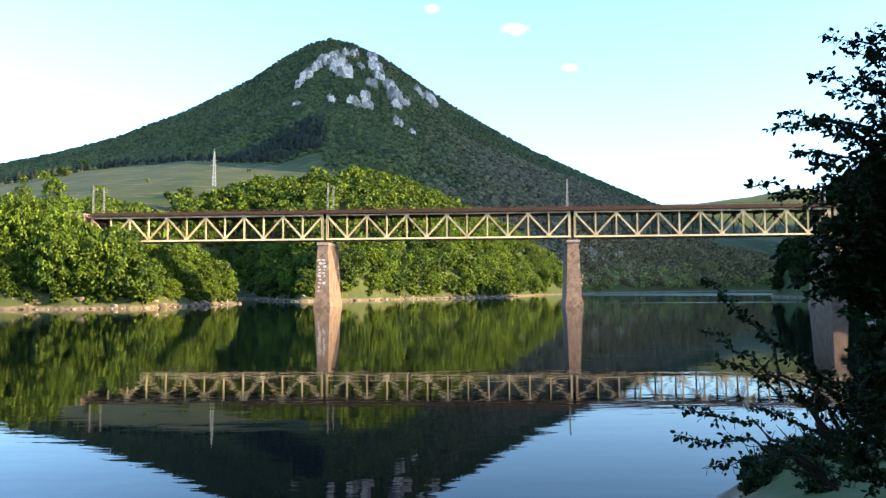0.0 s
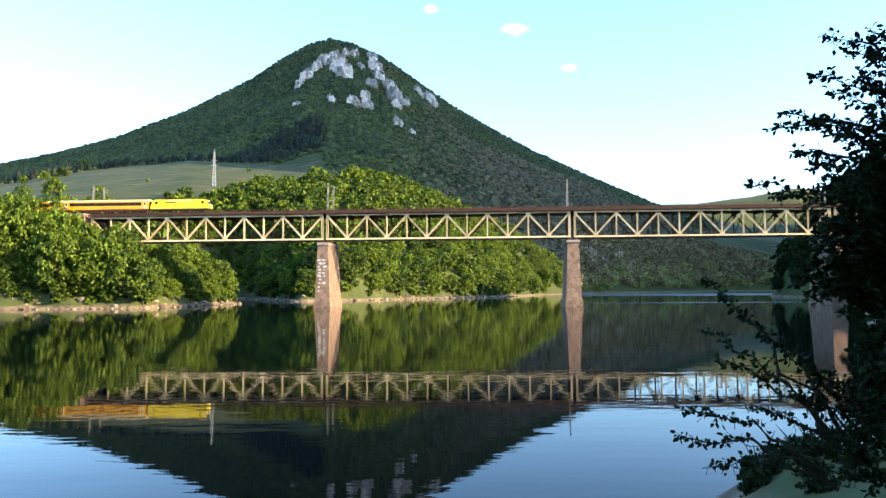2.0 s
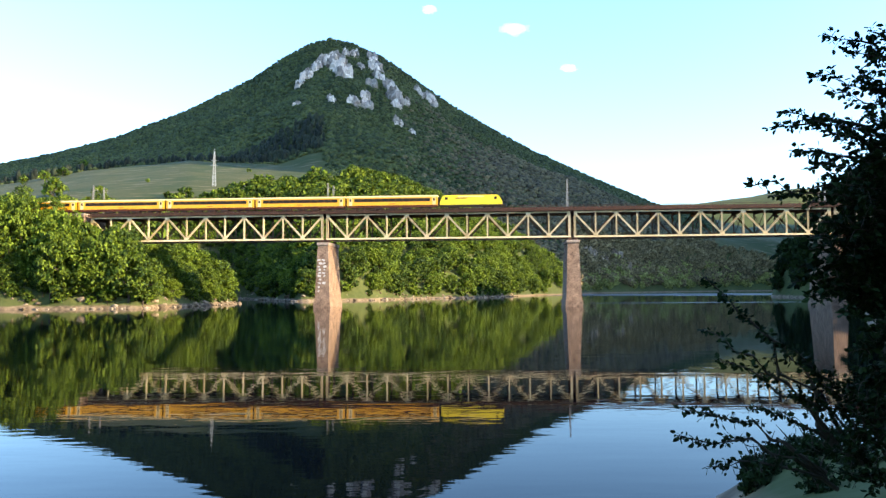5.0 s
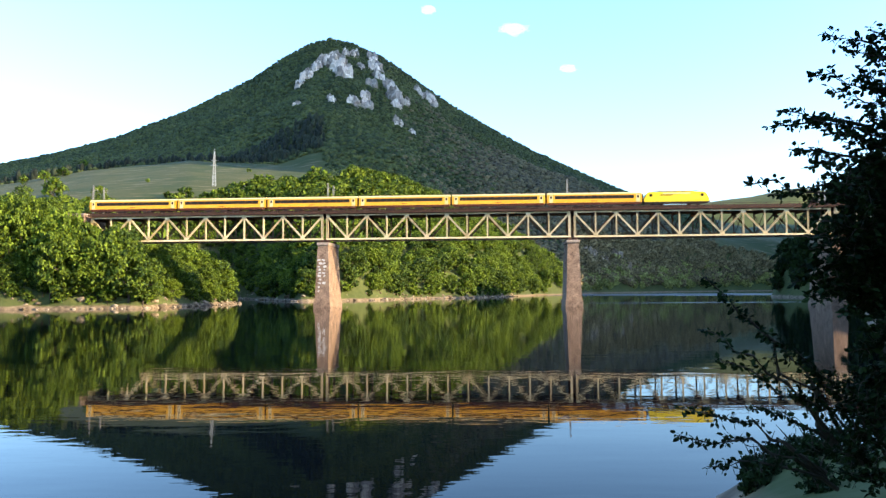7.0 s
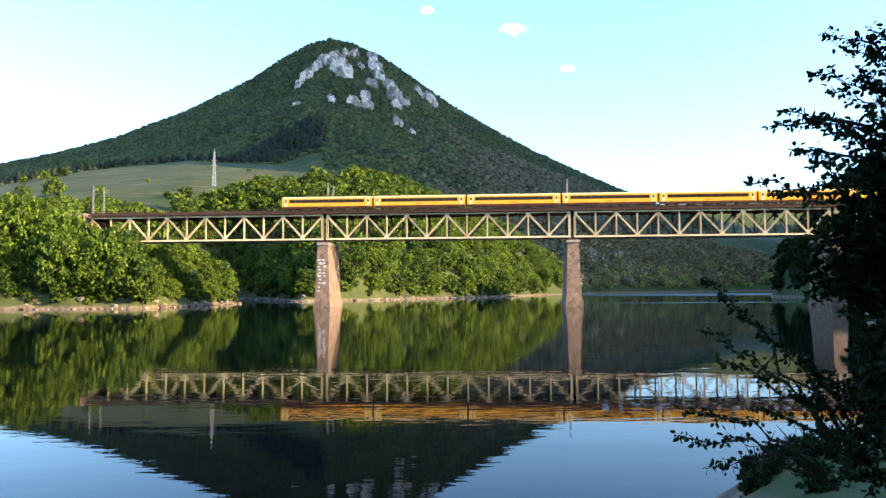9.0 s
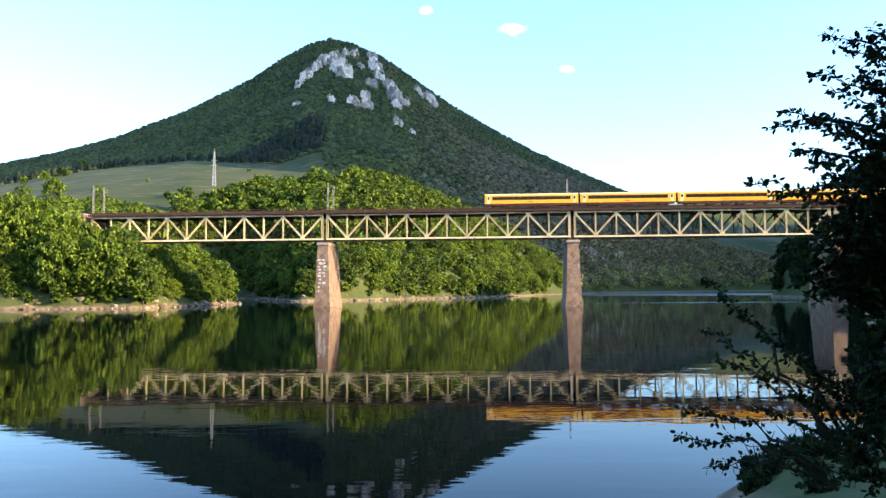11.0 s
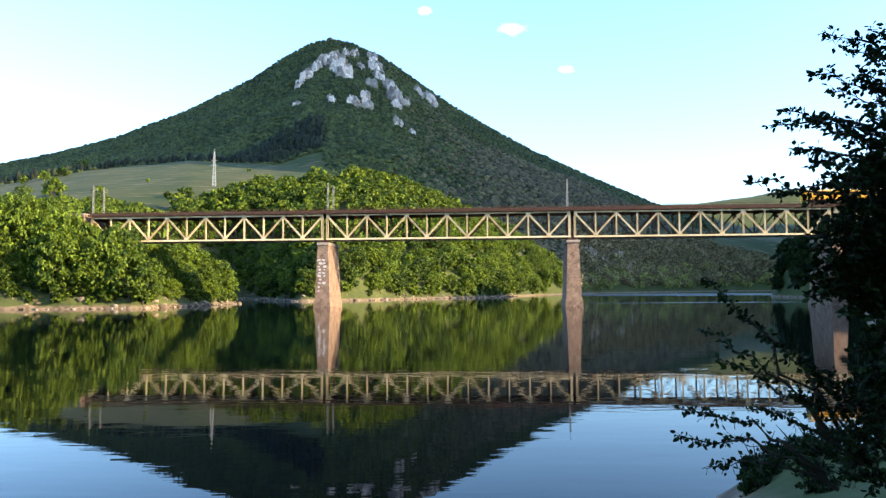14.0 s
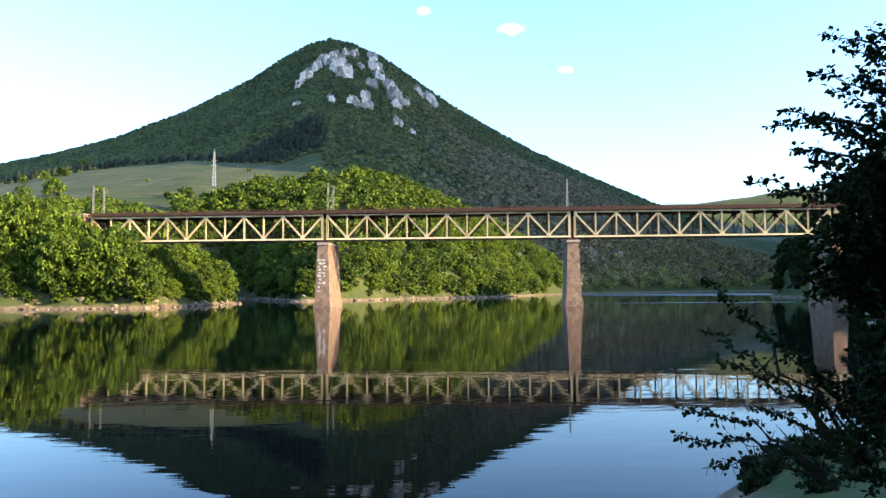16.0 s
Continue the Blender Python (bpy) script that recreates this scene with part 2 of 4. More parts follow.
def shore_distance(x, y):
    """Metres to the shoreline: positive on land, negative on the lake."""
    x, y = np.asarray(x, float), np.asarray(y, float)
    best = np.full(x.shape, 1e9)
    inside = np.zeros(x.shape, bool)
    for (x0, y0), (x1, y1) in zip(LAKE, np.roll(LAKE, -1, 0)):
        dx, dy = x1 - x0, y1 - y0
        k = np.clip(((x - x0) * dx + (y - y0) * dy) / (dx * dx + dy * dy), 0, 1)
        best = np.minimum(best, np.hypot(x - x0 - k * dx, y - y0 - k * dy))
        cross = (y0 > y) != (y1 > y)
        with np.errstate(divide="ignore", invalid="ignore"):
            inside ^= cross & (x < dx * (y - y0) / (dy if dy else 1e-9) + x0)
    return np.where(inside, -best, best)


def smooth(a, b, v):
    k = np.clip((v - a) / (b - a), 0, 1)
    return k * k * (3 - 2 * k)


CREST_X = [-2200, -1500, -1000, -784, -684, -579, -444, -334, -284, -239, -199, -164, -104, -49, 16, 76, 166, 256, 376, 600, 900, 1600, 3000]
CREST_Z = [120, 170, 205, 228, 248, 275, 326, 381, 415, 440, 451, 443, 416, 376, 329, 293, 243, 202, 150, 95, 70, 60, 60]


def wobble(x, y, s, seed=0.0):
    return (np.sin(x / s * 1.3 + seed) * np.cos(y / s * 1.1 + 2.1 * seed) + 0.5 * np.sin((x + y) / s * 2.3 + 1.7 + seed) + 0.3 * np.sin((x * 1.9 - y * 2.7) / s + seed * 3)) / 1.8


def land_height(x, y):
    x, y = np.asarray(x, float), np.asarray(y, float)
    crest = np.interp(x * 1350 / np.maximum(y, 700), CREST_X, CREST_Z)
    s = np.clip((1350 - y) / 900, 0, 1)
    back = np.clip((y - 1350) / 1400, 0, 1)
    mount = crest * (1 - s) ** 1.3 * (1 - 0.8 * back)
    mount = mount + wobble(x, y, 60) * 7 * smooth(500, 800, y) * (1 - smooth(1150, 1330, y))
    # the meadow's shoulder
    top = np.interp(x * 860 / np.maximum(y, 300), [-900, -600, -484, -433, -389, -287, -211, -151], [85, 112, 127, 135, 142, 151, 147, 144])
    mead = 24 + 0.06 * np.clip(y - 230, 0, 150) + (top - 33) * np.clip((y - 380) / 480, 0, 1)
    mead = mead * (1 - smooth(-150, 20, x - 0.06 * (y - 400))) * (1 - smooth(870, 1100, y))
    # the wooded spur
    ridge_z = np.interp(x, [-200, -95, -27, 7, 28, 75, 105, 120, 134], [93, 92, 87, 78, 72, 62, 50, 24, 0])
    spur = ridge_z * np.exp(-((y - 560 - 0.2 * (x + 95) - 0.8 * np.maximum(x - 40, 0)) / 135) ** 2) * smooth(-260, -120, x)
    # far hills beyond the lake's end
    far = np.interp(x * 2700 / np.maximum(y, 900), [-400, 300, 900, 1090, 1210, 1260, 1700, 2600], [250, 285, 298, 322, 345, 352, 300, 200]) * np.exp(-((y - 2700) / 480) ** 2) + 120 * np.exp(-((x - 620) / 240) ** 2 - ((y - 1420) / 240) ** 2)
    nose = np.maximum(42 * np.exp(-((x + 42) / 28) ** 2 - ((y - 358) / 38) ** 2), 36 * np.exp(-((x + 74) / 26) ** 2 - ((y - 430) / 45) ** 2))
    # an unseen ridge right of the view, added to shade mountain and valley
    high = 880 * np.exp(-((x - 1060) / 140) ** 2) * smooth(325, 375, y) * (1 - smooth(1180, 1320, y))
    far = np.maximum(far, nose)
    left = np.maximum(np.maximum(mead, spur), np.maximum(mount, far))
    # the right bank, its unseen near part raised to shade the foreground
    amount = 55 - 37 * smooth(30, 90, y) + 38 * smooth(240, 320, y)
    right = 5 + amount * smooth(10, 110 + 90 * smooth(30, 90, y) - 110 * smooth(230, 300, y), x - 0.45 * np.clip(y, 0, 260))
    right = right * (1 - smooth(420, 520, y))
    east = smooth(20, 60, x) * (1 - smooth(430, 520, y)) + (1 - smooth(30, 60, y)) * (1 - smooth(20, 60, x))
    h = left * (1 - np.clip(east, 0, 1)) + right * np.clip(east, 0, 1)
    h = np.maximum(h, high)
    near = 1 - smooth(20, 60, np.hypot(x, y))
    return h * (1 - near) + 4.3 * near


def terrain(x, y):
    d = shore_distance(x, y)
    h = land_height(x, y)
    run = 8 + 3 * smooth(60, 200, y) + 6 * smooth(240, 300, y) + 28 * smooth(420, 560, y)
    z = h * (1 - np.exp(-np.maximum(d, 0) / run)) + 0.25 * wobble(x, y, 3.0)
    z = z + 0.5 * smooth(0, 2, d)
    # the line's bank and cutting past the bridge's ends
    s = x * ALONG[0] + (y - TRACK_Y) * ALONG[1]
    o = np.abs((x * ACROSS[0] + (y - TRACK_Y) * ACROSS[1]) - 3.0)
    on = ((s < LEFT_END - 1) | (s > RIGHT_END + 1)) * (1 - smooth(6.5, 15, o)) * smooth(0, 5, d)
    z = z * (1 - on) + (RAIL_Z - 0.65) * on
    return np.where(d > 0, z, np.maximum(-6, 0.45 * d) - 0.1)


def meadow_mask(x, y):
    m = (1 - smooth(-0.168, -0.150, x / np.maximum(y, 1) + 0.006 * wobble(x, y, 40))) * smooth(430, 470, y) * (1 - smooth(840, 880, y + 14 * wobble(x, y, 90)))
    far = smooth(0.352, 0.36, x / np.maximum(y, 1)) * (1 - smooth(0.45, 0.46, x / np.maximum(y, 1))) * smooth(1050, 1075, y) * (1 - smooth(1330, 1380, y))
    return np.maximum(m, far)


def ground():
    fan = np.concatenate([np.linspace(-40, 40, 360), np.linspace(40, 320, 72)[1:-1]])
    rad = np.concatenate([np.linspace(0.0, 20, 26)[:-1], np.geomspace(20, 4600, 225)])
    a, r = np.meshgrid(np.radians(fan), rad, indexing="ij")
    x, y = np.sin(a) * r, np.cos(a) * r
    z = terrain(x, y)
    n, k = x.shape
    i, j = np.meshgrid(np.arange(n), np.arange(k - 1), indexing="ij")
    i2 = (i + 1) % n
    faces = np.stack([i * k + j, i * k + j + 1, i2 * k + j + 1, i2 * k + j], -1).reshape(-1, 4)
    verts = np.stack([x, y, z], -1).reshape(-1, 3)
    me = mesh_arrays("ground", verts, faces, ground_material(), True)
    at = me.attributes.new("meadow", "FLOAT", "POINT")
    at.data.foreach_set("value", meadow_mask(x, y).astype(np.float32).ravel())
    return tagged(new("ground", me), "wooded hills, grazed meadow and bare earthen lake banks", "ground", kind="structure")


def water():
    me = mesh_of("water", [(-900, -500, 0), (1500, -500, 0), (1500, 1500, 0), (-900, 1500, 0)], [(0, 1, 2, 3)], water_material())
    return tagged(new("water", me), "calm dark lake mirroring the bridge and sky", "water", kind="structure")


ground()
WATER = water()


# ---- bridge ----
PANELS = 12
TOP_Z, LOW_Z = 26.5, 19.35
WIDE = 9.0                     # between the two trusses


def bridge_pose(s, off=0.0, z=0.0):
    """On the bridge's axis: s along it from its zero, off behind the near truss."""
    x = s * ALONG[0] + off * ACROSS[0]
    y = TRUSS_Y + s * ALONG[1] + off * ACROSS[1]
    return Matrix.Translation((x, y, z)) @ Matrix.Rotation(-TURN, 4, "Z")


def truss_span():
    """One span from x = 0 to SPAN, its near truss at y = 0; z over the water."""
    root = thing("truss_span", "ochre painted riveted steel deck truss span with rusty walkway", "bridge span", bridge_pose(0), "bridge spans")
    a0, a1 = 0.75, SPAN - 0.75
    step = (a1 - a0) / PANELS
    # the far truss wears the darker copy, shade put into its colour
    for y, paint in ((0.0, STEEL), (WIDE, STEEL_SHADED)):
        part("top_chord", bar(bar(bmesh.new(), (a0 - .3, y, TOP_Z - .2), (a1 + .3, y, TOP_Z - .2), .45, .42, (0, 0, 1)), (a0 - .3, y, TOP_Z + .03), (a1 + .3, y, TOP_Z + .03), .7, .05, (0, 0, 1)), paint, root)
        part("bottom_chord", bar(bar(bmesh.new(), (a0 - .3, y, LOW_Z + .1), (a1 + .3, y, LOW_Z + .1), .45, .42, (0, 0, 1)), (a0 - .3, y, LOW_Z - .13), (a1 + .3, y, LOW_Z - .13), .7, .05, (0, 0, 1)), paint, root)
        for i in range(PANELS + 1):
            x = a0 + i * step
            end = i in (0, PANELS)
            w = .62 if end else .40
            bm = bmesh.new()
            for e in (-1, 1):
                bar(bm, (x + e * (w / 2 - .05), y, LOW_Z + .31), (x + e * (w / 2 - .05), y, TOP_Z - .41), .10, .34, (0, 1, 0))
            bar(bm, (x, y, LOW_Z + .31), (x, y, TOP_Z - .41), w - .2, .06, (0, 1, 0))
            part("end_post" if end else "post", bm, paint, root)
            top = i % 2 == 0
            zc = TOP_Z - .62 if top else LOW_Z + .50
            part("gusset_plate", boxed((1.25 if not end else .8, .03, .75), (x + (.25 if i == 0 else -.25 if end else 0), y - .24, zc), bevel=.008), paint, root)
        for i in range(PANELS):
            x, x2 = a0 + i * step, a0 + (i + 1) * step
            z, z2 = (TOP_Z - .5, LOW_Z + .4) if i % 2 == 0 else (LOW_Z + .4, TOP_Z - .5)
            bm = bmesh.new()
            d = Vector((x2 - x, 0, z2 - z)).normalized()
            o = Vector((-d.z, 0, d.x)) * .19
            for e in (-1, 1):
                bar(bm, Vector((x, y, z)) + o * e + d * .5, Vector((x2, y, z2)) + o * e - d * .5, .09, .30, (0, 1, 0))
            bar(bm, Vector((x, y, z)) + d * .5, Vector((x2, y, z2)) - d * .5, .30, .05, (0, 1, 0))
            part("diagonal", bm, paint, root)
    for i in range(PANELS + 1):
        x = a0 + i * step
        part("cross_beam", bar(bmesh.new(), (x, .35, TOP_Z - .45), (x, WIDE - .35, TOP_Z - .45), .3, .8, (0, 0, 1)), RUST, root)
        part("bottom_strut", bar(bmesh.new(), (x, .25, LOW_Z + .1), (x, WIDE - .25, LOW_Z + .1), .25, .3, (0, 0, 1)), RUST, root)
        if i < PANELS:
            x2 = x + step
            part("wind_brace", bar(bmesh.new(), (x + .2, .3, LOW_Z + .28), (x2 - .2, WIDE - .3, LOW_Z + .28), .2, .06, (0, 0, 1)), RUST, root)
        part("sway_brace", bar(bar(bmesh.new(), (x, .3, LOW_Z + .5), (x, WIDE - .3, TOP_Z - 1.0), .16, .12, (1, 0, 0)), (x, WIDE - .3, LOW_Z + .55), (x, .3, TOP_Z - 1.05), .16, .12, (1, 0, 0)), RUST, root)
    for y in (1.6, 3.2, 6.0, 7.6):
        part("stringer", bar(bmesh.new(), (0.3, y, TOP_Z + .15), (SPAN - .3, y, TOP_Z + .15), .28, .38, (0, 0, 1)), RUST, root)
    part("deck", boxed((SPAN - .1, WIDE + 2.2, .16), (SPAN / 2, WIDE / 2, TOP_Z + .43), bevel=.02), DECKDARK, root, "dark brown deck plating")
    for y in (-1.05, WIDE + 1.05):
        part("edge_beam", bar(bmesh.new(), (.05, y, TOP_Z + .42), (SPAN - .05, y, TOP_Z + .42), .14, .5, (0, 0, 1)), DECKDARK, root)
        for z in (1.0, 1.45, 1.9):
            part("handrail" if z > 1.8 else "guard_rail", bar(bmesh.new(), (.05, y, TOP_Z + z - .25), (SPAN - .05, y, TOP_Z + z - .25), .07, .09, (0, 0, 1)), RUST, root)
        n = 24
        for i in range(n + 1):
            x = .2 + i * (SPAN - .4) / n
            part("railing_post", bar(bmesh.new(), (x, y, TOP_Z + .5), (x, y, TOP_Z + 1.66), .1, .1, (0, 1, 0)), RUST, root)
    return root


def tapered(bm, x0, x1, y0, y1, z0, X0, X1, Y0, Y1, z1):
    v = [bm.verts.new(p) for p in ((x0, y0, z0), (x1, y0, z0), (x1, y1, z0), (x0, y1, z0), (X0, Y0, z1), (X1, Y0, z1), (X1, Y1, z1), (X0, Y1, z1))]
    for f in ((3, 2, 1, 0), (4, 5, 6, 7), (0, 1, 5, 4), (1, 2, 6, 5), (2, 3, 7, 6), (3, 0, 4, 7)):
        bm.faces.new([v[i] for i in f])
    return bm


def masonry_material():
    """Coursed rubble: stones from a squashed cell pattern, with mortar sunk between."""
    m = material("coursed_rubble", (0.11, 0.075, 0.056), (0.36, 0.25, 0.18), 0.5, 0.95, fine=6)
    t, n = m.node_tree, m.node_tree.nodes
    b = n["Principled BSDF"]
    base = b.inputs["Base Color"].links[0].from_socket
    co, mp = n.new("ShaderNodeTexCoord"), n.new("ShaderNodeMapping")
    mp.inputs["Scale"].default_value = (0.85, 0.85, 1.5)
    vo, ve = n.new("ShaderNodeTexVoronoi"), n.new("ShaderNodeTexVoronoi")
    ve.feature = "DISTANCE_TO_EDGE"
    t.links.new(co.outputs["Object"], mp.inputs[0])
    for x in (vo, ve):
        t.links.new(mp.outputs[0], x.inputs["Vector"])
    tone = n.new("ShaderNodeValToRGB")
    tone.color_ramp.elements[0].color, tone.color_ramp.elements[1].color = (0.32, 0.30, 0.30, 1), (1.5, 1.45, 1.4, 1)
    t.links.new(vo.outputs["Color"], tone.inputs[0])
    mul = n.new("ShaderNodeMix")
    mul.data_type, mul.blend_type = "RGBA", "MULTIPLY"
    mul.inputs[0].default_value = 1.0
    t.links.new(base, mul.inputs[6])
    t.links.new(tone.outputs[0], mul.inputs[7])
    t.links.new(mul.outputs[2], b.inputs["Base Color"])
    joint = n.new("ShaderNodeMapRange")
    joint.inputs["From Max"].default_value = 0.12
    t.links.new(ve.outputs["Distance"], joint.inputs["Value"])
    bp = n.new("ShaderNodeBump")
    bp.inputs["Distance"].default_value = 0.025
    t.links.new(joint.outputs[0], bp.inputs["Height"])
    t.links.new(bp.outputs[0], b.inputs["Normal"])
    return m


RUBBLE = masonry_material()
PIER_NEAR = -3.2               # the pier's near face, off the near truss


def pier(s, marks):
    root = thing("bridge_pier", "tapered rubble stone bridge pier standing in the lake" + (" with white graffiti" if marks else ""), "bridge pier", bridge_pose(s), "bridge piers")
    far = WIDE + 3.2
    part("shaft", tapered(bmesh.new(), -2.15, 2.15, PIER_NEAR, far, 1.6, -1.5, 1.5, PIER_NEAR + 1.0, far - 1.0, 17.6), RUBBLE, root)
    part("plinth", tapered(bmesh.new(), -2.5, 2.5, PIER_NEAR - .35, far + .35, -6, -2.4, 2.4, PIER_NEAR - .25, far + .25, 1.65), RUBBLE, root)
    part("cap", boxed((3.5, far - PIER_NEAR - 1.3, .75), (0, (far + PIER_NEAR) / 2, 17.95), bevel=.05), CAPSTONE, root, "pale stone cap")
    for y in (0, WIDE):
        for x in (-.8, .8):
            part("bearing", boxed((.7, .7, LOW_Z - .16 - 18.3), (x, y, (LOW_Z - .16 + 18.3) / 2), bevel=.04), RUST, root)
    if marks:
        rng = random.Random(4)
        z = 4.6
        while z < 14.2:
            k = (z - 1.6) / 16.0
            y = PIER_NEAR + k * 1.0
            for x in (-.9, .35):
                w = rng.uniform(.45, .95)
                hgt = rng.uniform(.25, .7)
                if rng.random() < .8:
                    part("graffiti_bar", boxed((w, .03, hgt), (x + rng.uniform(-.2, .3), y - .02, z), Matrix.Rotation(rng.uniform(-.5, .5), 4, "Y") @ Matrix.Rotation(-.062, 4, "X")), WHITEPAINT, root, "white spray paint mark")
            z += rng.uniform(.8, 1.2)
    return root


def abutment(s, way):
    root = thing("bridge_abutment", "weathered stone bridge abutment with pale bearing ledge", "abutment", bridge_pose(s), "bridge abutments")
    part("wall", tapered(bmesh.new(), *(sorted((0.9 * way, 7 * way))), -2, WIDE + 2, 4, *(sorted((0.9 * way, 7 * way))), -1.6, WIDE + 1.6, RAIL_Z - .6), RUBBLE, root)
    part("bearing_ledge", boxed((2.6, WIDE + 3.2, 1.0), (0.2 * way, WIDE / 2, 18.7), bevel=.05), CAPSTONE, root)
    part("ledge_base", tapered(bmesh.new(), *(sorted((-1 * way, 1.6 * way))), -1.5, WIDE + 1.5, 0, *(sorted((-1 * way, 1.6 * way))), -1.5, WIDE + 1.5, 18.25), RUBBLE, root)
    part("coping", boxed((6.4, WIDE + 3.8, .35), (3.9 * way, WIDE / 2, RAIL_Z - .44), bevel=.04), CAPSTONE, root)
    return root


span = truss_span()
span.matrix_basis = bridge_pose(LEFT_END)
for q in PIERS:
    copy_thing(span, bridge_pose(q))
for i, q in enumerate(PIERS):
    pier(q, i == 0)
abutment(LEFT_END, -1)
abutment(RIGHT_END, 1)


def track(off):
    root = thing("railway_track", "rusty steel rails on dark sleepers across the bridge", "railway track", bridge_pose(0, off), "railway tracks", "structure")
    for y in (-.75, .75):
        part("rail", bar(bmesh.new(), (-420, y, RAIL_Z - .08), (420, y, RAIL_Z - .08), .07, .16, (0, 0, 1)), RUST, root)
    v, f = [], []
    for i in range(420):
        x = -250 + i * 1.2
        o = len(v)
        v += [(x + a, b, c) for a in (-.12, .12) for b in (-1.3, 1.3) for c in (RAIL_Z - .32, RAIL_Z - .165)]
        f += [(o, o + 1, o + 3, o + 2), (o + 4, o + 6, o + 7, o + 5), (o, o + 4, o + 5, o + 1), (o + 2, o + 3, o + 7, o + 6), (o + 1, o + 5, o + 7, o + 3), (o, o + 2, o + 6, o + 4)]
    tagged(part("sleepers", mesh_of("sleepers", v, f, BLACK), BLACK, root), kind="stuff")
    return root


track(2.5)
track(6.7)


def catenary_mast(s, off, base, height):
    root = thing("catenary_mast", "slim grey lattice catenary mast beside the railway", "catenary mast", bridge_pose(s, off, base), "catenary masts")
    for x in (-.22, .22):
        part("leg", bar(bmesh.new(), (x, 0, 0), (x * .6, 0, height), .12, .16, (0, 1, 0)), MAST, root)
    n = int(height / .9)
    for i in range(n):
        z0, z1 = i * height / n, (i + 1) * height / n
        e = 1 if i % 2 else -1
        part("lacing", bar(bmesh.new(), (-.2 * e, 0, z0), (.2 * e * .8, 0, z1), .06, .06, (0, 1, 0)), MAST, root)
    part("bracket", bar(bar(bmesh.new(), (0, 0, height - 1.6), (0, 2.6, height - 1.2), .06, .06, (0, 0, 1)), (0, 0, height - .4), (0, 2.6, height - 1.1), .05, .05, (0, 0, 1)), MAST, root)
    part("insulator", boxed((.16, .5, .16), (0, .55, height - 1.45), bevel=.03), CONCRETE, root)
    part("base_plate", boxed((.7, .6, .12), (0, 0, .06), bevel=.02), RUST, root)
    return root


for s in (LEFT_END - 1.6, PIERS[0] - .2, PIERS[1] - .9, PIERS[2], RIGHT_END + 2):
    for off, ds in ((4.55, 0.0), (WIDE + .75, 0.5)):
        catenary_mast(s + ds, off, TOP_Z + .51 if LEFT_END < s < RIGHT_END else RAIL_Z - .3, 9.2)


# ---- pylon ----
def pylon(x, y):
    z = float(terrain(x, y))
    root = thing("power_pylon", "pale grey steel lattice power pylon standing in the meadow", "power pylon", pose(x, y, z - .3))
    H, W = 28.7, 1.25
    for ex in (-1, 1):
        for ey in (-1, 1):
            part("leg", bar(bmesh.new(), (ex * W, ey * W, 0), (ex * .3, ey * .3, H), .24, .24, (0, 1, 0)), GALV, root)
    n = 9
    for i in range(n):
        z0, z1 = H * i / n, H * (i + 1) / n
        w0, w1 = W + (.3 - W) * i / n, W + (.3 - W) * (i + 1) / n
        for ey in (-1, 1):
            for e in (-1, 1):
                part("lattice_bar", bar(bmesh.new(), (-w0 * e, w0 * ey, z0), (w1 * e, w1 * ey, z1), .12, .12, (0, 1, 0)), GALV, root)
                part("lattice_bar", bar(bmesh.new(), (w0 * ey, -w0 * e, z0), (w1 * ey, w1 * e, z1), .12, .12, (1, 0, 0)), GALV, root)
    for zz, l in ((H * .60, 3.0), (H * .74, 2.6)):
        part("cross_arm", bar(bar(bmesh.new(), (-l, 0, zz), (l, 0, zz), .25, .3, (0, 0, 1)), (-l, 0, zz + .1), (0, 0, zz + 1.4), .15, .15, (0, 1, 0)), GALV, root)
    part("peak", bar(bmesh.new(), (0, 0, H - .2), (0, 0, H + 2.2), .2, .2, (0, 1, 0)), GALV, root)
    return root


pylon(-184.8, 617.0)


# ---- trees ----
def leaf_cloud(name, seed, r, h, n, size, lobes, mat):
    """A crown of many small leaf sprays over uneven lobes, its base at z = 0."""
    g = np.random.default_rng(seed)
    k = np.arange(lobes)
    ang = k * 2.4 + g.uniform(0, .8, lobes)
    lev = (k + .5) / lobes
    rad = r * np.sin(np.pi * (0.12 + 0.80 * lev)) ** .8 * g.uniform(.35, .9, lobes)
    cx = np.stack([np.cos(ang) * rad, np.sin(ang) * rad, h * (.12 + .74 * lev)], 1)
    lr = r * g.uniform(.20, .40, lobes) * (18 / lobes) ** .15
    pick = g.integers(0, lobes, n)
    d = g.normal(size=(n, 3))
    d /= np.linalg.norm(d, axis=1)[:, None]
    d[:, 2] = np.where(d[:, 2] < -.3, -d[:, 2] * .6, d[:, 2])
    c = cx[pick] + d * (lr[pick] * g.uniform(.62, 1.08, n))[:, None] * np.array([1, 1, .85])
    nrm = d + g.normal(size=(n, 3)) * .55
    nrm /= np.linalg.norm(nrm, axis=1)[:, None]
    t = np.cross(nrm, g.normal(size=(n, 3)))
    t /= np.linalg.norm(t, axis=1)[:, None]
    b = np.cross(nrm, t)
    s = (size * g.uniform(.55, 1.35, n))[:, None]
    v = np.stack([c - t * s, c + b * s * .55 - nrm * s * .15, c + t * s, c - b * s * .55 - nrm * s * .15], 1).reshape(-1, 3)
    f = np.arange(4 * n).reshape(-1, 4)
    return mesh_arrays(name, v, f, mat)


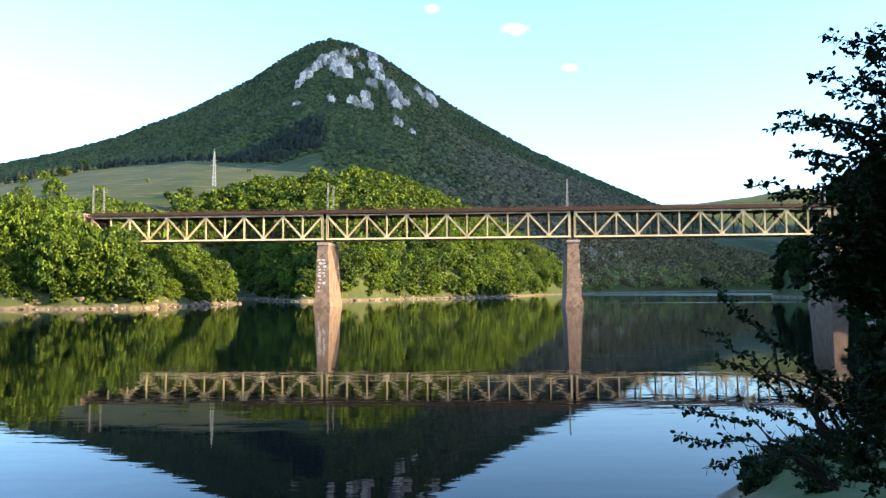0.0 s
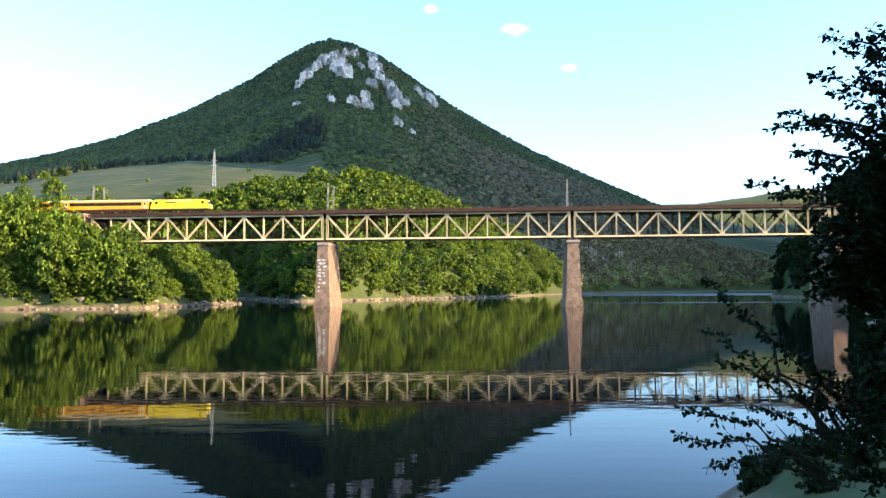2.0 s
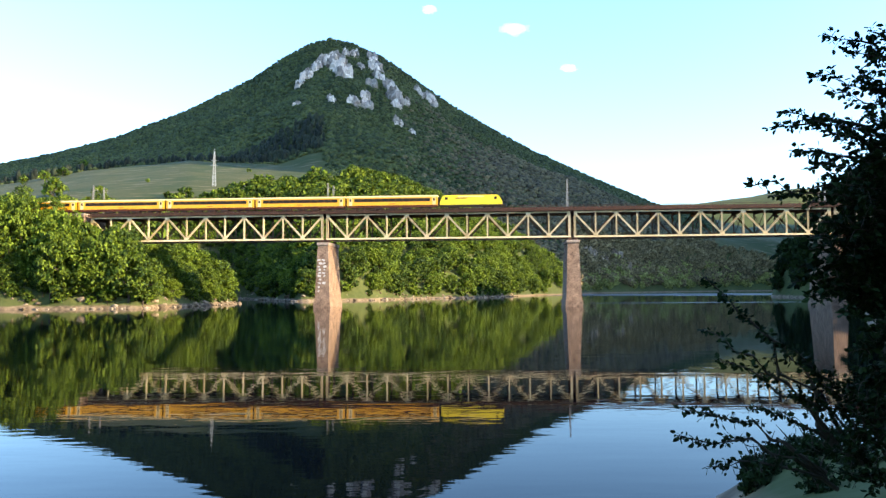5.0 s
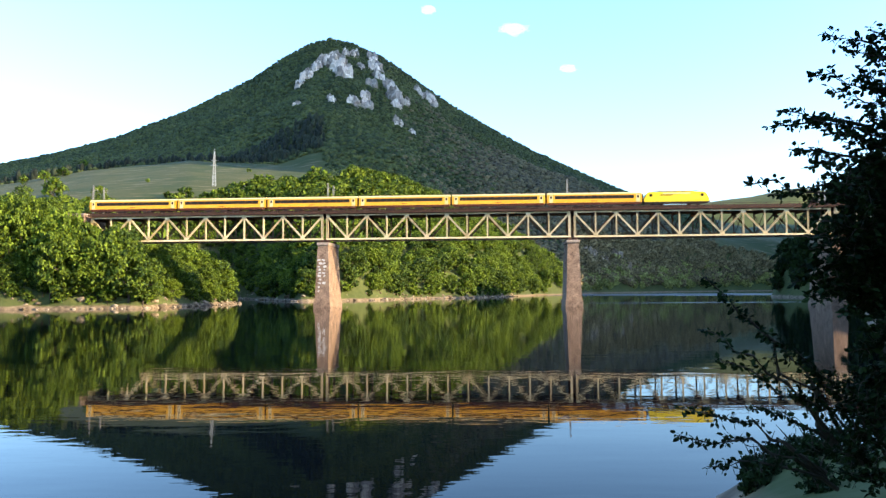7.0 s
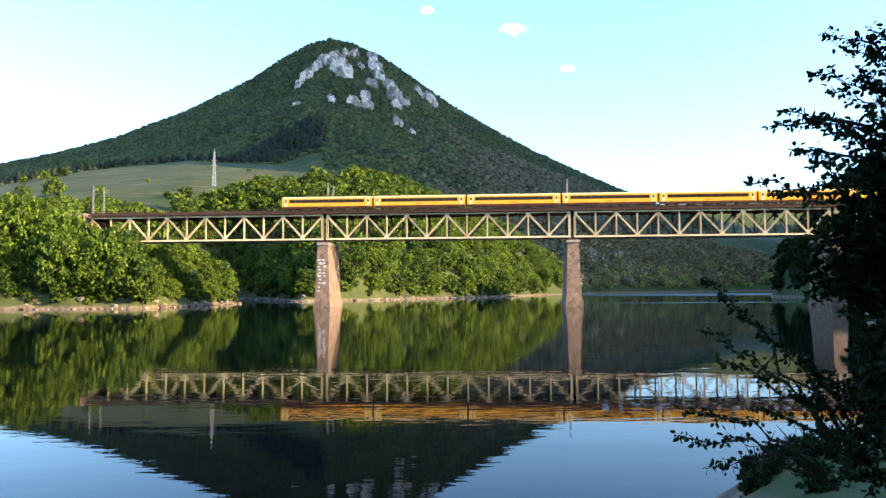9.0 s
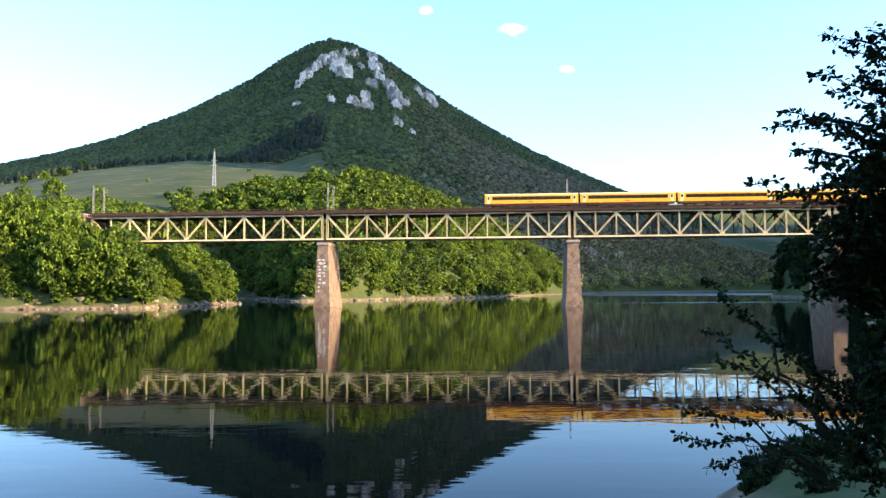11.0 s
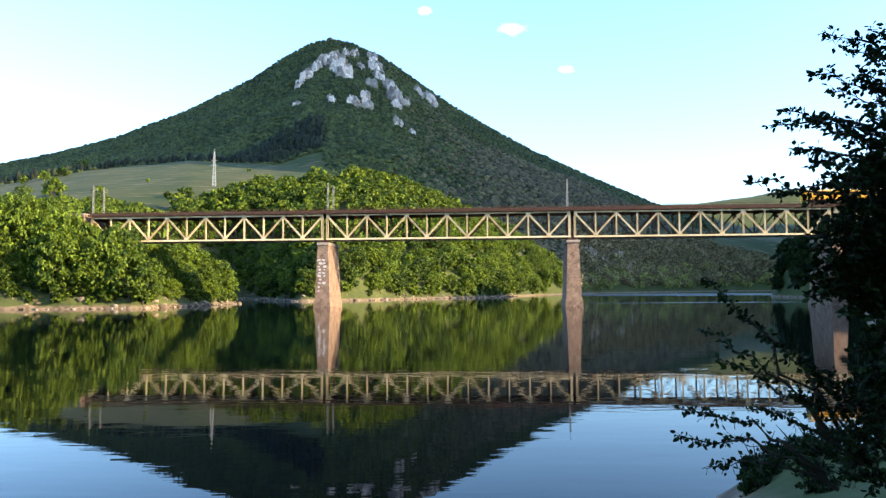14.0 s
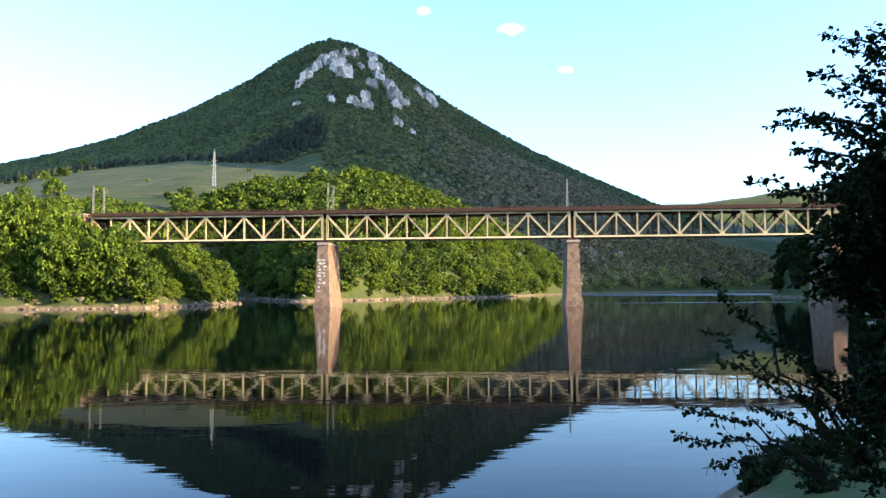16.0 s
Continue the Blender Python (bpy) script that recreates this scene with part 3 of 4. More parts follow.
def tree_kind(name, label, seed, r, h, n, size, lobes, mat, trunk_h, group):
    root = thing(name, label, "tree", pose(0, 0, -50), group)
    g = random.Random(seed)
    bm = bmesh.new()
    top = trunk_h + h * .55
    pts = [(0, 0, -1.0), (g.uniform(-.1, .1), g.uniform(-.1, .1), trunk_h * .6), (g.uniform(-.3, .3), g.uniform(-.3, .3), trunk_h + h * .2), (g.uniform(-.4, .4), g.uniform(-.4, .4), top)]
    w = .045 * r + .04
    tube(bm, pts, [w * 1.3, w, w * .7, w * .25], 6)
    for i in range(4):
        a = i * 1.7 + g.random()
        z = trunk_h + h * (.08 + .1 * i)
        tube(bm, [(0, 0, z - .3), (math.cos(a) * r * .3, math.sin(a) * r * .3, z + .6), (math.cos(a) * r * .65, math.sin(a) * r * .65, z + 1.1)], [w * .5, w * .35, w * .12], 5)
    part("trunk", bm, BARK, root)
    crown = part("crown", leaf_cloud("crown", seed, r, h, n, size, lobes, mat), mat, root)
    crown.location = (0, 0, trunk_h - .3)
    return root


BIG = [tree_kind("broadleaf_tree", "leafy fresh green broadleaf tree on the lake bank", 10 + i, 3.3 + .35 * i, 7.2 + .7 * i, 2000, .30, 40, LEAF, .5, "bank trees") for i in range(5)]
BEHIND = [tree_kind("slope_tree", "leafy green broadleaf tree on the slope behind the railway", 20 + i, 3.4 + .5 * i, 7.6 + .9 * i, 1000, .44, 34, LEAF, 1.2, "slope trees") for i in range(3)]
MID = [tree_kind("woodland_tree", "bright green leafy tree in the lakeside wood", 30 + i, 4.2 + .4 * i, 8.5 + .7 * i, 900, .55, 34, LEAF, .2, "woodland trees") for i in range(5)]
SHADE = [tree_kind("shaded_tree", "dark leafy tree on the shaded bank", 50 + i, 4.2 + .4 * i, 9 + .8 * i, 380, 1.0, 20, LEAF_SHADED, 1.5, "shaded bank trees") for i in range(3)]
BUSH = [tree_kind("lakeside_bush", "low leafy green bush at the lake's edge", 70 + i, 1.6 + .3 * i, 2.4 + .4 * i, 260, .44, 10, LEAF, .2, "lakeside bushes") for i in range(3)]
grow = np.random.default_rng(5)


def plant(kinds, x, y, scale=1.0):
    d = float(shore_distance(x, y))
    if d < .6:
        return
    k = kinds[int(grow.integers(len(kinds)))]
    s = scale * grow.uniform(.8, 1.2)
    ob = copy_thing(k, pose(x, y, float(terrain(x, y)) - .2, grow.uniform(-4, 4), grow.uniform(-4, 4), grow.uniform(0, 360)))
    ob.scale = (s, s, s * grow.uniform(.88, 1.15))


def on_line(x, y, gap):
    """Inside the railway's strip?"""
    o = x * ACROSS[0] + (y - TRACK_Y) * ACROSS[1] - 3.0
    return abs(o) < gap


def scatter(kinds, x0, x1, y0, y1, step, keep, scale=1.0):
    for x in np.arange(x0, x1, step):
        for y in np.arange(y0, y1, step):
            px, py = x + grow.uniform(-.45, .45) * step, y + grow.uniform(-.45, .45) * step
            if keep(px, py):
                plant(kinds, px, py, scale)


# the left bank, before and behind the line
scatter(BIG, -165, -118, 203, 228, 3.6, lambda x, y: (y - TRACK_Y) * ACROSS[1] + x * ACROSS[0] < (-3.0 if x < -112 else -5) and x > -.62 * y, .95)
scatter(BIG, -118, -70, 203, 228, 3.6, lambda x, y: (y - TRACK_Y) * ACROSS[1] + x * ACROSS[0] < (-3.0 if x < -112 else -5) and x > -.62 * y, .66)
scatter(BEHIND, -165, -72, 232, 262, 5.5, lambda x, y: not on_line(x, y, 8.5) and x > -.62 * y, .8)
scatter(BUSH, -140, -72, 203, 296, 2.7, lambda x, y: not on_line(x, y, 7) and shore_distance(x, y) < 9)
HILL_REST = []


def hillside(x, y):
    if x > -.62 * y and x < -.12 * y and shore_distance(x, y) > 1.5 and (y < 470 or x > -.35 * y):
        if shore_distance(x, y) < 22:
            return True
        HILL_REST.append((x, y))
    return False


scatter(BEHIND, -300, -62, 262, 528, 6.3, hillside, 1.0)
scatter(BIG, -98, -70, 221, 300, 4.4, lambda x, y: x < -.30 * y, .72)
scatter(BEHIND, -114, -78, 278, 345, 5.0, lambda x, y: shore_distance(x, y) > 1 and x < -.275 * y, .85)
scatter(BUSH, -118, 110, 318, 560, 4.0, lambda x, y: .3 < shore_distance(x, y) < 8, 1.5)
def plant_to(kinds, x, y, top):
    """A tree whose crown ends at the height top."""
    k = kinds[int(grow.integers(len(kinds)))]
    z = float(terrain(x, y)) - .2
    s = (top - z) / max(v.co.z for o in k.children if o.name.startswith("crown") for v in o.data.vertices)
    ob = copy_thing(k, pose(x, y, z, grow.uniform(-3, 3), grow.uniform(-3, 3), grow.uniform(0, 360)))
    w = min(s, 1.5)
    ob.scale = (w, w, s)


for row, lower in ((217.8, 0.0), (215.0, 3.5), (212.6, 7.5)):
    for q in np.arange(-109, -75, 3.0):
        top = float(np.interp(q, [-109, -106, -101, -97, -92.5, -89, -86.5, -83, -77], [29.5, 27.5, 24.0, 23.2, 24.0, 21.5, 17.0, 14.0, 9.0])) - lower
        if shore_distance(q, row) > 1 and top > float(terrain(q, row)) + 3:
            plant_to(BIG, q + grow.uniform(-.8, .8), row + grow.uniform(-.7, .7), top + grow.uniform(-1.0, .4))
for q in np.arange(-142, -118, 3.4):
    plant_to(BIG, q, 216 + grow.uniform(-2, 2), 32.4 + grow.uniform(-1.5, .8))
# the spur's wood: the front rows one by one, the rest as one wood
SPUR_REST = []


def spur(x, y):
    if not (-.12 * y <= x < .158 * y and shore_distance(x, y) > .8):
        return False
    if shore_distance(x, y) < 46 and len([o for o in scene.objects if o.name.startswith("woodland_tree")]) < 290:
        return True
    SPUR_REST.append((x, y))
    return False


scatter(MID, -62, -14, 325, 392, 5.2, lambda x, y: shore_distance(x, y) > 1.2 and x < -.06 * y, .85)
scatter(MID, -125, 125, 318, 640, 7.6, spur, 1.05)
# lone trees and hedges of the meadow
for q in [(-252, 652, 0.45), (-308, 602, 1.3), (-240, 534, 1.1), (-449, 815, 1.2), (-430, 822, 1.1), (-413, 830, 1.1), (-549, 1168, 1.3), (-117, 661, 1.0), (-120, 625, 0.9), (-115, 697, 1.1), (-189, 743, 0.3), (-189, 562, 0.7), (-204, 565, 0.6), (-111, 538, 0.8)]:
    plant(BUSH if q[1] > 560 else BIG, q[0], q[1], q[2] * (3.6 if q[1] > 560 else 1.3))
# the right bank, in shade
scatter(SHADE, 95, 260, 180, 460, 11, lambda x, y: not on_line(x, y, 9) and shore_distance(x, y) < 75 and x < .66 * y)
scatter(SHADE, 26, 150, 30, 200, 10, lambda x, y: shore_distance(x, y) < 50 and not on_line(x, y, 9))
# unseen trees right of and behind the eye, added to darken the foreground
scatter(SHADE, 16, 130, -80, 30, 10, lambda x, y: x - .6 * y > 17, 1.25)
scatter(SHADE, -34, 16, -44, -12, 9, lambda x, y: y < -13, 1.35)
NEAR = [tree_kind("bank_bush", "dark shaded leafy bush on the near bank", 80 + i, 1.0 + .2 * i, 1.3 + .2 * i, 1300, .10, 16, LEAF_SHADED, .1, "near bank bushes") for i in range(2)]
for q in ((8.8, 14.6), (10.2, 17.2), (9.8, 15.4), (11.6, 18.6), (6.4, 13.2), (6.9, 14.4), (7.4, 15.6), (7.5, 14), (6.7, 15.8), (7.2, 16.6), (7.9, 17.3), (8.3, 16.4), (6.9, 17.2), (7.6, 18.0), (6.2, 15.4)):
    plant(NEAR, *q, .45)
for k in (*BIG, *BEHIND, *MID, *SHADE, *BUSH, *NEAR):
    for o in (*k.children_recursive, k):
        bpy.data.objects.remove(o)


def leafy_wood(name, label, pts, mat, seed, lift=.5):
    """The far rows of a wood: leaf sprays of many crowns, joined."""
    g = np.random.default_rng(seed)
    base = []
    for i in range(4):
        me = leaf_cloud("spray", 90 + i, 4.6 + .3 * i, 9.5 + i * .5, 240, 1.15, 24, mat)
        co = np.empty(len(me.vertices) * 3, np.float32)
        me.vertices.foreach_get("co", co)
        base.append(co.reshape(-1, 3))
        bpy.data.meshes.remove(me)
    vs = []
    for x, y in pts:
        a = g.uniform(0, 6.28)
        q = base[int(g.integers(4))] * g.uniform(.8, 1.25)
        q = np.stack([q[:, 0] * math.cos(a) - q[:, 1] * math.sin(a), q[:, 0] * math.sin(a) + q[:, 1] * math.cos(a), q[:, 2]], 1)
        vs.append(q + np.array([x, y, float(terrain(x, y)) + lift]))
    v = np.concatenate(vs)
    ob = new(name, mesh_arrays(name, v, np.arange(len(v)).reshape(-1, 4), mat))
    return tagged(ob, label, "forest", kind="stuff")


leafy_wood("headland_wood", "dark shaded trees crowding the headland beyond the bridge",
           [(x + grow.uniform(-3, 3), y + grow.uniform(-3, 3)) for x in np.arange(152, 240, 4.5) for y in np.arange(300, 440, 5.5) if 2.5 < shore_distance(x, y) < 45], LEAF_SHADED, 16, -3.0)
# more trees out of view, added to keep the sun off the bank
leafy_wood("bank_wood", "unseen dark trees added beside the near bank to cast shade", [(x + grow.uniform(-2, 2), y + grow.uniform(-2, 2)) for x in np.arange(11, 44, 5.5) for y in np.arange(-24, 1, 5.5)], LEAF_SHADED, 17)
leafy_wood("spur_wood", "bright green deciduous wood covering the spur above the lake", SPUR_REST, LEAF_WOOD, 12)
leafy_wood("hillside_wood", "fresh green trees on the hillside behind the railway", HILL_REST, LEAF_WOOD, 13)


# ---- far woods ----
def ico(level):
    bm = bmesh.new()
    bmesh.ops.create_icosphere(bm, subdivisions=level, radius=1)
    v = np.array([p.co for p in bm.verts])
    f = np.array([[p.index for p in q.verts] for q in bm.faces])
    bm.free()
    return v, f


def far_wood(name, label, pts, radius, mat, seed, tall=1.0):
    """Many uneven crowns joined into one wood."""
    g = np.random.default_rng(seed)
    v, f = ico(1)
    f = f[v[f].mean(1)[:, 2] > -.3]
    n = len(pts)
    s = radius * g.uniform(.65, 1.25, (n, 1, 1)) * np.concatenate([g.uniform(.85, 1.15, (n, 1, 2)), tall * g.uniform(.55, .95, (n, 1, 1))], 2)
    a = g.uniform(0, 6.28, n)
    vv = np.repeat(v[None], n, 0) * g.uniform(.78, 1.15, (n, len(v), 1))
    c, q = np.cos(a)[:, None], np.sin(a)[:, None]
    vv = np.stack([vv[..., 0] * c - vv[..., 1] * q, vv[..., 0] * q + vv[..., 1] * c, vv[..., 2]], -1) * s
    vv += pts[:, None, :]
    ff = (f[None] + (np.arange(n) * len(v))[:, None, None]).reshape(-1, 3)
    ob = new(name, mesh_arrays(name, vv.reshape(-1, 3), ff, mat, True))
    return tagged(ob, label, "forest", kind="stuff")


def wood_points(x0, x1, y0, y1, step, keep, seed, lift):
    g = np.random.default_rng(seed)
    x, y = np.meshgrid(np.arange(x0, x1, step), np.arange(y0, y1, step))
    x = (x + g.uniform(-.5, .5, x.shape) * step).ravel()
    y = (y + g.uniform(-.5, .5, y.shape) * step).ravel()
    m = keep(x, y) & (shore_distance(x, y) > 3)
    x, y = x[m], y[m]
    return np.stack([x, y, terrain(x, y) + lift * g.uniform(.6, 1.3, len(x))], 1)


CRAGS = [(-219, 1161, 5.2), (-209, 1181, 7.9), (-201, 1210, 8.1), (-189, 1228, 8.3), (-179, 1246, 7.4), (-165, 1199, 11.6), (-150, 1165, 9.6), (-162, 1276, 5.7), (-150, 1284, 5.8), (-121, 1306, 6.8), (-109, 1253, 8.4), (-98, 1211, 7.2), (-81, 1173, 7.9), (-74, 1145, 10.2), (-68, 1128, 6.7), (-59, 1149, 6.8), (-106, 1162, 6.9), (-125, 1059, 6.3), (-112, 1095, 5.7), (-104, 1062, 7.1), (-21, 1278, 7.6), (-15, 1259, 5.6), (-33, 1272, 4.7), (-44, 1285, 5.7), (-61, 1037, 5.4), (-40, 1030, 3.8), (-200, 1051, 3.9), (-155, 1052, 4.7), (-131, 1236, 4.6), (160, 812, 5.4), (171, 813, 5.4), (191, 848, 5.0), (200, 847, 5.0), (154, 816, 4.2)]


def off_crag(x, y):
    m = np.ones(x.shape, bool)
    for cx, cy, r in CRAGS:
        m &= np.hypot((x - cx), (y - cy)) > r * .85
    return m


def brown(x, y):
    chance = np.abs(np.sin(x * 12.9898 + y * 78.233) * 43758.5453) % 1.0
    return (smooth(-90, 130, x + 30 * wobble(x, y, 45)) > chance) & (y < 1235 + 30 * wobble(x, y, 60) - .12 * x)


def slope(x, y):
    return (x > .165 * y) & (terrain(x, y) < 62 + 14 * wobble(x, y, 30))


far_wood("mountain_forest", "dense dark green forest covering the pyramid-shaped mountain",
         wood_points(-1000, 470, 640, 1375, 4.9, lambda x, y: (np.abs(x + 20) < .66 * y) & (meadow_mask(x, y) < .3) & off_crag(x, y) & ~brown(x, y) & ~slope(x, y), 3, 1.2), 3.5, CANOPY, 7)
far_wood("valley_forest", "brownish late-budding forest on the valley slope",
         wood_points(-60, 800, 600, 1400, 5.6, lambda x, y: (x < .56 * y) & (meadow_mask(x, y) < .3) & brown(x, y) & ~slope(x, y), 4, 1.5), 3.8, CANOPY_BROWN, 8)
leafy_wood("slope_forest", "tall brown-grey budding trees above the far shore",
           [tuple(p[:2]) for p in wood_points(90, 640, 600, 1180, 7.6, lambda x, y: (x < .56 * y) & (meadow_mask(x, y) < .3) & slope(x, y), 14, 3.5)], BUDDING_LIT, 15)
far_wood("conifer_forest", "dark conifers along the meadow's upper edge",
         wood_points(-720, -120, 868, 1010, 7.0, lambda x, y: (x > -.62 * y) & (x < -.155 * y) & (meadow_mask(x, y) < .3) & (y < 955 + 40 * wobble(x, y, 70)), 6, 4.5), 3.2, CONIFER, 10, 2.9)
leafy_wood("shore_wood", "pale green trees along the far lake shore, lightened as if sunlit",
           [tuple(p[:2]) for p in wood_points(100, 520, 600, 1060, 7.0, lambda x, y: (shore_distance(x, y) < 20 + 16 * wobble(x, y, 22)) & (x < .58 * y), 5, 3)], LEAF_PALE_LIT, 9, -2.0)


def crag(x, y, r, seed):
    """A fluted limestone outcrop."""
    g = np.random.default_rng(seed)
    v, f = ico(3)
    vs, fs = [], []
    r = r * 1.3
    for i in range(5):
        w = v.copy()
        d = np.array([noise.noise(Vector(p) * 2.0 + Vector((seed * 3.1 + i, 0, 0))) for p in w])
        e = np.array([noise.noise(Vector((p[0] * 7, p[1] * 7, p[2] * 1.6)) + Vector((0, seed, i))) for p in w])
        w = w * (1 + .5 * d + .42 * e)[:, None] * (r * np.array([g.uniform(.45, .75), .6, g.uniform(.75, 1.3)]))
        o = g.uniform(-.7, .7, 2) * r
        w += np.array([o[0], o[1], float(terrain(x + o[0], y + o[1])) - float(terrain(x, y)) + r * .3])
        fs.append(f + len(v) * i)
        vs.append(w)
    ob = new("rock_outcrop", mesh_arrays("rock_outcrop", np.concatenate(vs), np.concatenate(fs), LIMESTONE if y > 1000 else SHORE_ROCK))
    ob.location = (x, y, float(terrain(x, y)))
    return tagged(ob, "pale grey limestone crag jutting from the forest", "rock outcrop", "mountain crags")


for i, (x, y, r) in enumerate(CRAGS):
    crag(x, y, r, i + 1)


def shore_stones():
    """Loose stones along the waterline of the spur and the left bank."""
    g = np.random.default_rng(21)
    v, f = ico(1)
    vs, fs = [], []
    pts = LAKE[27:-2]
    for (x0, y0), (x1, y1) in zip(pts, pts[1:]):
        n = int(math.hypot(x1 - x0, y1 - y0) / .75)
        for i in range(n):
            k = (i + g.random()) / n
            r = g.uniform(.2, .75) * (1.0 if g.random() < .85 else 1.8)
            p = np.array([x0 + (x1 - x0) * k + g.normal() * .9, y0 + (y1 - y0) * k + g.normal() * .9, 0])
            p[2] = max(0.0, float(terrain(p[0], p[1]))) + r * .15
            fs.append(f + len(vs) * len(v))
            vs.append(v * g.uniform(.7, 1.3, (len(v), 1)) * r * np.array([1.2, 1, .7]) + p)
    ob = new("shore_stones", mesh_arrays("shore_stones", np.concatenate(vs), np.concatenate(fs), SHORE_ROCK))
    return tagged(ob, "pale brown boulders and stones along the waterline", "stones", kind="stuff")


shore_stones()


# ---- foreground tree ----
def leaves_along(pts, seed, size, verts, faces, per=2):
    g = np.random.default_rng(seed)
    for p, q in zip(pts, pts[1:]):
        p, q = np.array(p), np.array(q)
        n = max(1, int(np.linalg.norm(q - p) / .035))
        for i in range(n):
            for _ in range(per):
                c = p + (q - p) * (i + g.random()) / n
                d = g.normal(size=3) * np.array([1, .8, .7]) + np.array([-.3, 0, -.15])
                d /= np.linalg.norm(d)
                nr = np.cross(d, g.normal(size=3))
                nr /= np.linalg.norm(nr)
                b = np.cross(nr, d)
                s = size * g.uniform(.55, 1.25)
                o = len(verts)
                c = c + d * .02
                verts += [c, c + d * s * .35 + b * s * .30 - nr * s * .06, c + d * s * .75 + b * s * .22 - nr * s * .08, c + d * s, c + d * s * .75 - b * s * .22 - nr * s * .08, c + d * s * .35 - b * s * .30 - nr * s * .06]
                faces += [(o, o + 1, o + 2, o + 3), (o, o + 3, o + 4, o + 5)]


def bough(root, name, start, tip, seed, spread, twigs, size=.085):
    """A branch with its twigs, and its leaves as a sub-part. Its origin is where it leaves the trunk."""
    g = np.random.default_rng(seed)
    a, b = np.zeros(3), np.array(tip) - np.array(start)
    L = float(np.linalg.norm(b))
    n = 8
    side = np.cross(b / L, [0, 0, 1])
    pts = [a + b * i / n + np.array([0, 0, .08 * L * math.sin(math.pi * i / n)]) + g.normal(size=3) * .02 * L * (0 < i < n) for i in range(n + 1)]
    bm = bmesh.new()
    w = .009 + .011 * L
    tube(bm, [tuple(p) for p in pts], [w * (1 - .85 * i / n) for i in range(n + 1)], 6)
    verts, faces = [], []
    leaves_along(pts[-5:], seed, size, verts, faces, 2)
    for i in range(twigs):
        k = .18 + .8 * (i + g.random()) / twigs
        j = min(int(k * n), n - 1)
        p = pts[j] + (pts[j + 1] - pts[j]) * (k * n - j)
        d = b / L * .75 + g.normal(size=3) * np.array([.55, .5, .6])
        d /= np.linalg.norm(d)
        l = spread * (1.1 - .75 * k) * g.uniform(.6, 1.2)
        tw = [p, p + d * l * .5 + np.array([0, 0, .03 * l]), p + d * l + np.array([0, 0, -.06 * l])]
        tube(bm, [tuple(q) for q in tw], [.006, .004, .002], 4)
        leaves_along([p + d * l * .2, *tw[1:]], seed * 77 + i, size, verts, faces)
    ob = part(name, bm, BARK, root)
    ob.location = tuple(start)
    lv = part("leaves", mesh_arrays("leaves", np.array(verts), np.array(faces), LEAF_SHADED), LEAF_SHADED, ob)
    return ob


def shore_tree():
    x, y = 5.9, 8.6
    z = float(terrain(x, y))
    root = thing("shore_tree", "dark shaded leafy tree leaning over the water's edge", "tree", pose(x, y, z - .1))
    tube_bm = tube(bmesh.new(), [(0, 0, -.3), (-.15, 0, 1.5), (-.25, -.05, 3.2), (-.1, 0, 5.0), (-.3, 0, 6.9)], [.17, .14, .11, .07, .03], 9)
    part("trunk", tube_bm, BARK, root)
    made = []

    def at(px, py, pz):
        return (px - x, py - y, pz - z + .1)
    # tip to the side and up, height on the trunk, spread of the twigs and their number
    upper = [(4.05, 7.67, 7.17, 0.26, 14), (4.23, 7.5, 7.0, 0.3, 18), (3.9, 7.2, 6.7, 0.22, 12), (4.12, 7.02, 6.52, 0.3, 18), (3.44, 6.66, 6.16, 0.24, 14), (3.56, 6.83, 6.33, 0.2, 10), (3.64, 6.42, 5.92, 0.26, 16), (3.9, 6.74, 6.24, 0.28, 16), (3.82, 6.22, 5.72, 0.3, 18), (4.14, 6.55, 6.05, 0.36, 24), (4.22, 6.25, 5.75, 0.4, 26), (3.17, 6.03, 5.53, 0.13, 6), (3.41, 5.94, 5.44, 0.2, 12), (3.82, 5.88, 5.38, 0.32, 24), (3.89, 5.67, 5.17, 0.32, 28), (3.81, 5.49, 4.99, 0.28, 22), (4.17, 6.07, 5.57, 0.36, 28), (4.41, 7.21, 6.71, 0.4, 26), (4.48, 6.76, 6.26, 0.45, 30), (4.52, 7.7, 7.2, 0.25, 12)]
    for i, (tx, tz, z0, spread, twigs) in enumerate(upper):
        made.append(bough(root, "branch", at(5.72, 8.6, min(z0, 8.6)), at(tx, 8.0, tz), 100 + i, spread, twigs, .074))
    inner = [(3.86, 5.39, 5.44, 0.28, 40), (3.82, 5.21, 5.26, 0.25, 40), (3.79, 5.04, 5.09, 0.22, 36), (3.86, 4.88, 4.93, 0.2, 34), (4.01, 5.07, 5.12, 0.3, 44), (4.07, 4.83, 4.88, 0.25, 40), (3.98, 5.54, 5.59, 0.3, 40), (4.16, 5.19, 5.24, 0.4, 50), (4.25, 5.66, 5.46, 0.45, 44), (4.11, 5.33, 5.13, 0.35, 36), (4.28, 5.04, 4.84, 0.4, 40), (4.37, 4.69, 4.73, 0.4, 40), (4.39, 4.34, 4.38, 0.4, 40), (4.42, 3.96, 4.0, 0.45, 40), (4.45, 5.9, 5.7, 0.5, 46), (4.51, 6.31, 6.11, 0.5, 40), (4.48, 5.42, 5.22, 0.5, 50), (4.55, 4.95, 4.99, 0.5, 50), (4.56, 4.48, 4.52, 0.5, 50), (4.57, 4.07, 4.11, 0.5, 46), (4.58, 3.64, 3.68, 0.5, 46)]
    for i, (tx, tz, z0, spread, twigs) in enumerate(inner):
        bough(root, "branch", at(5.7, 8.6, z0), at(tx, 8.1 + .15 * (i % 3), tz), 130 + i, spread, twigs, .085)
    return root, made


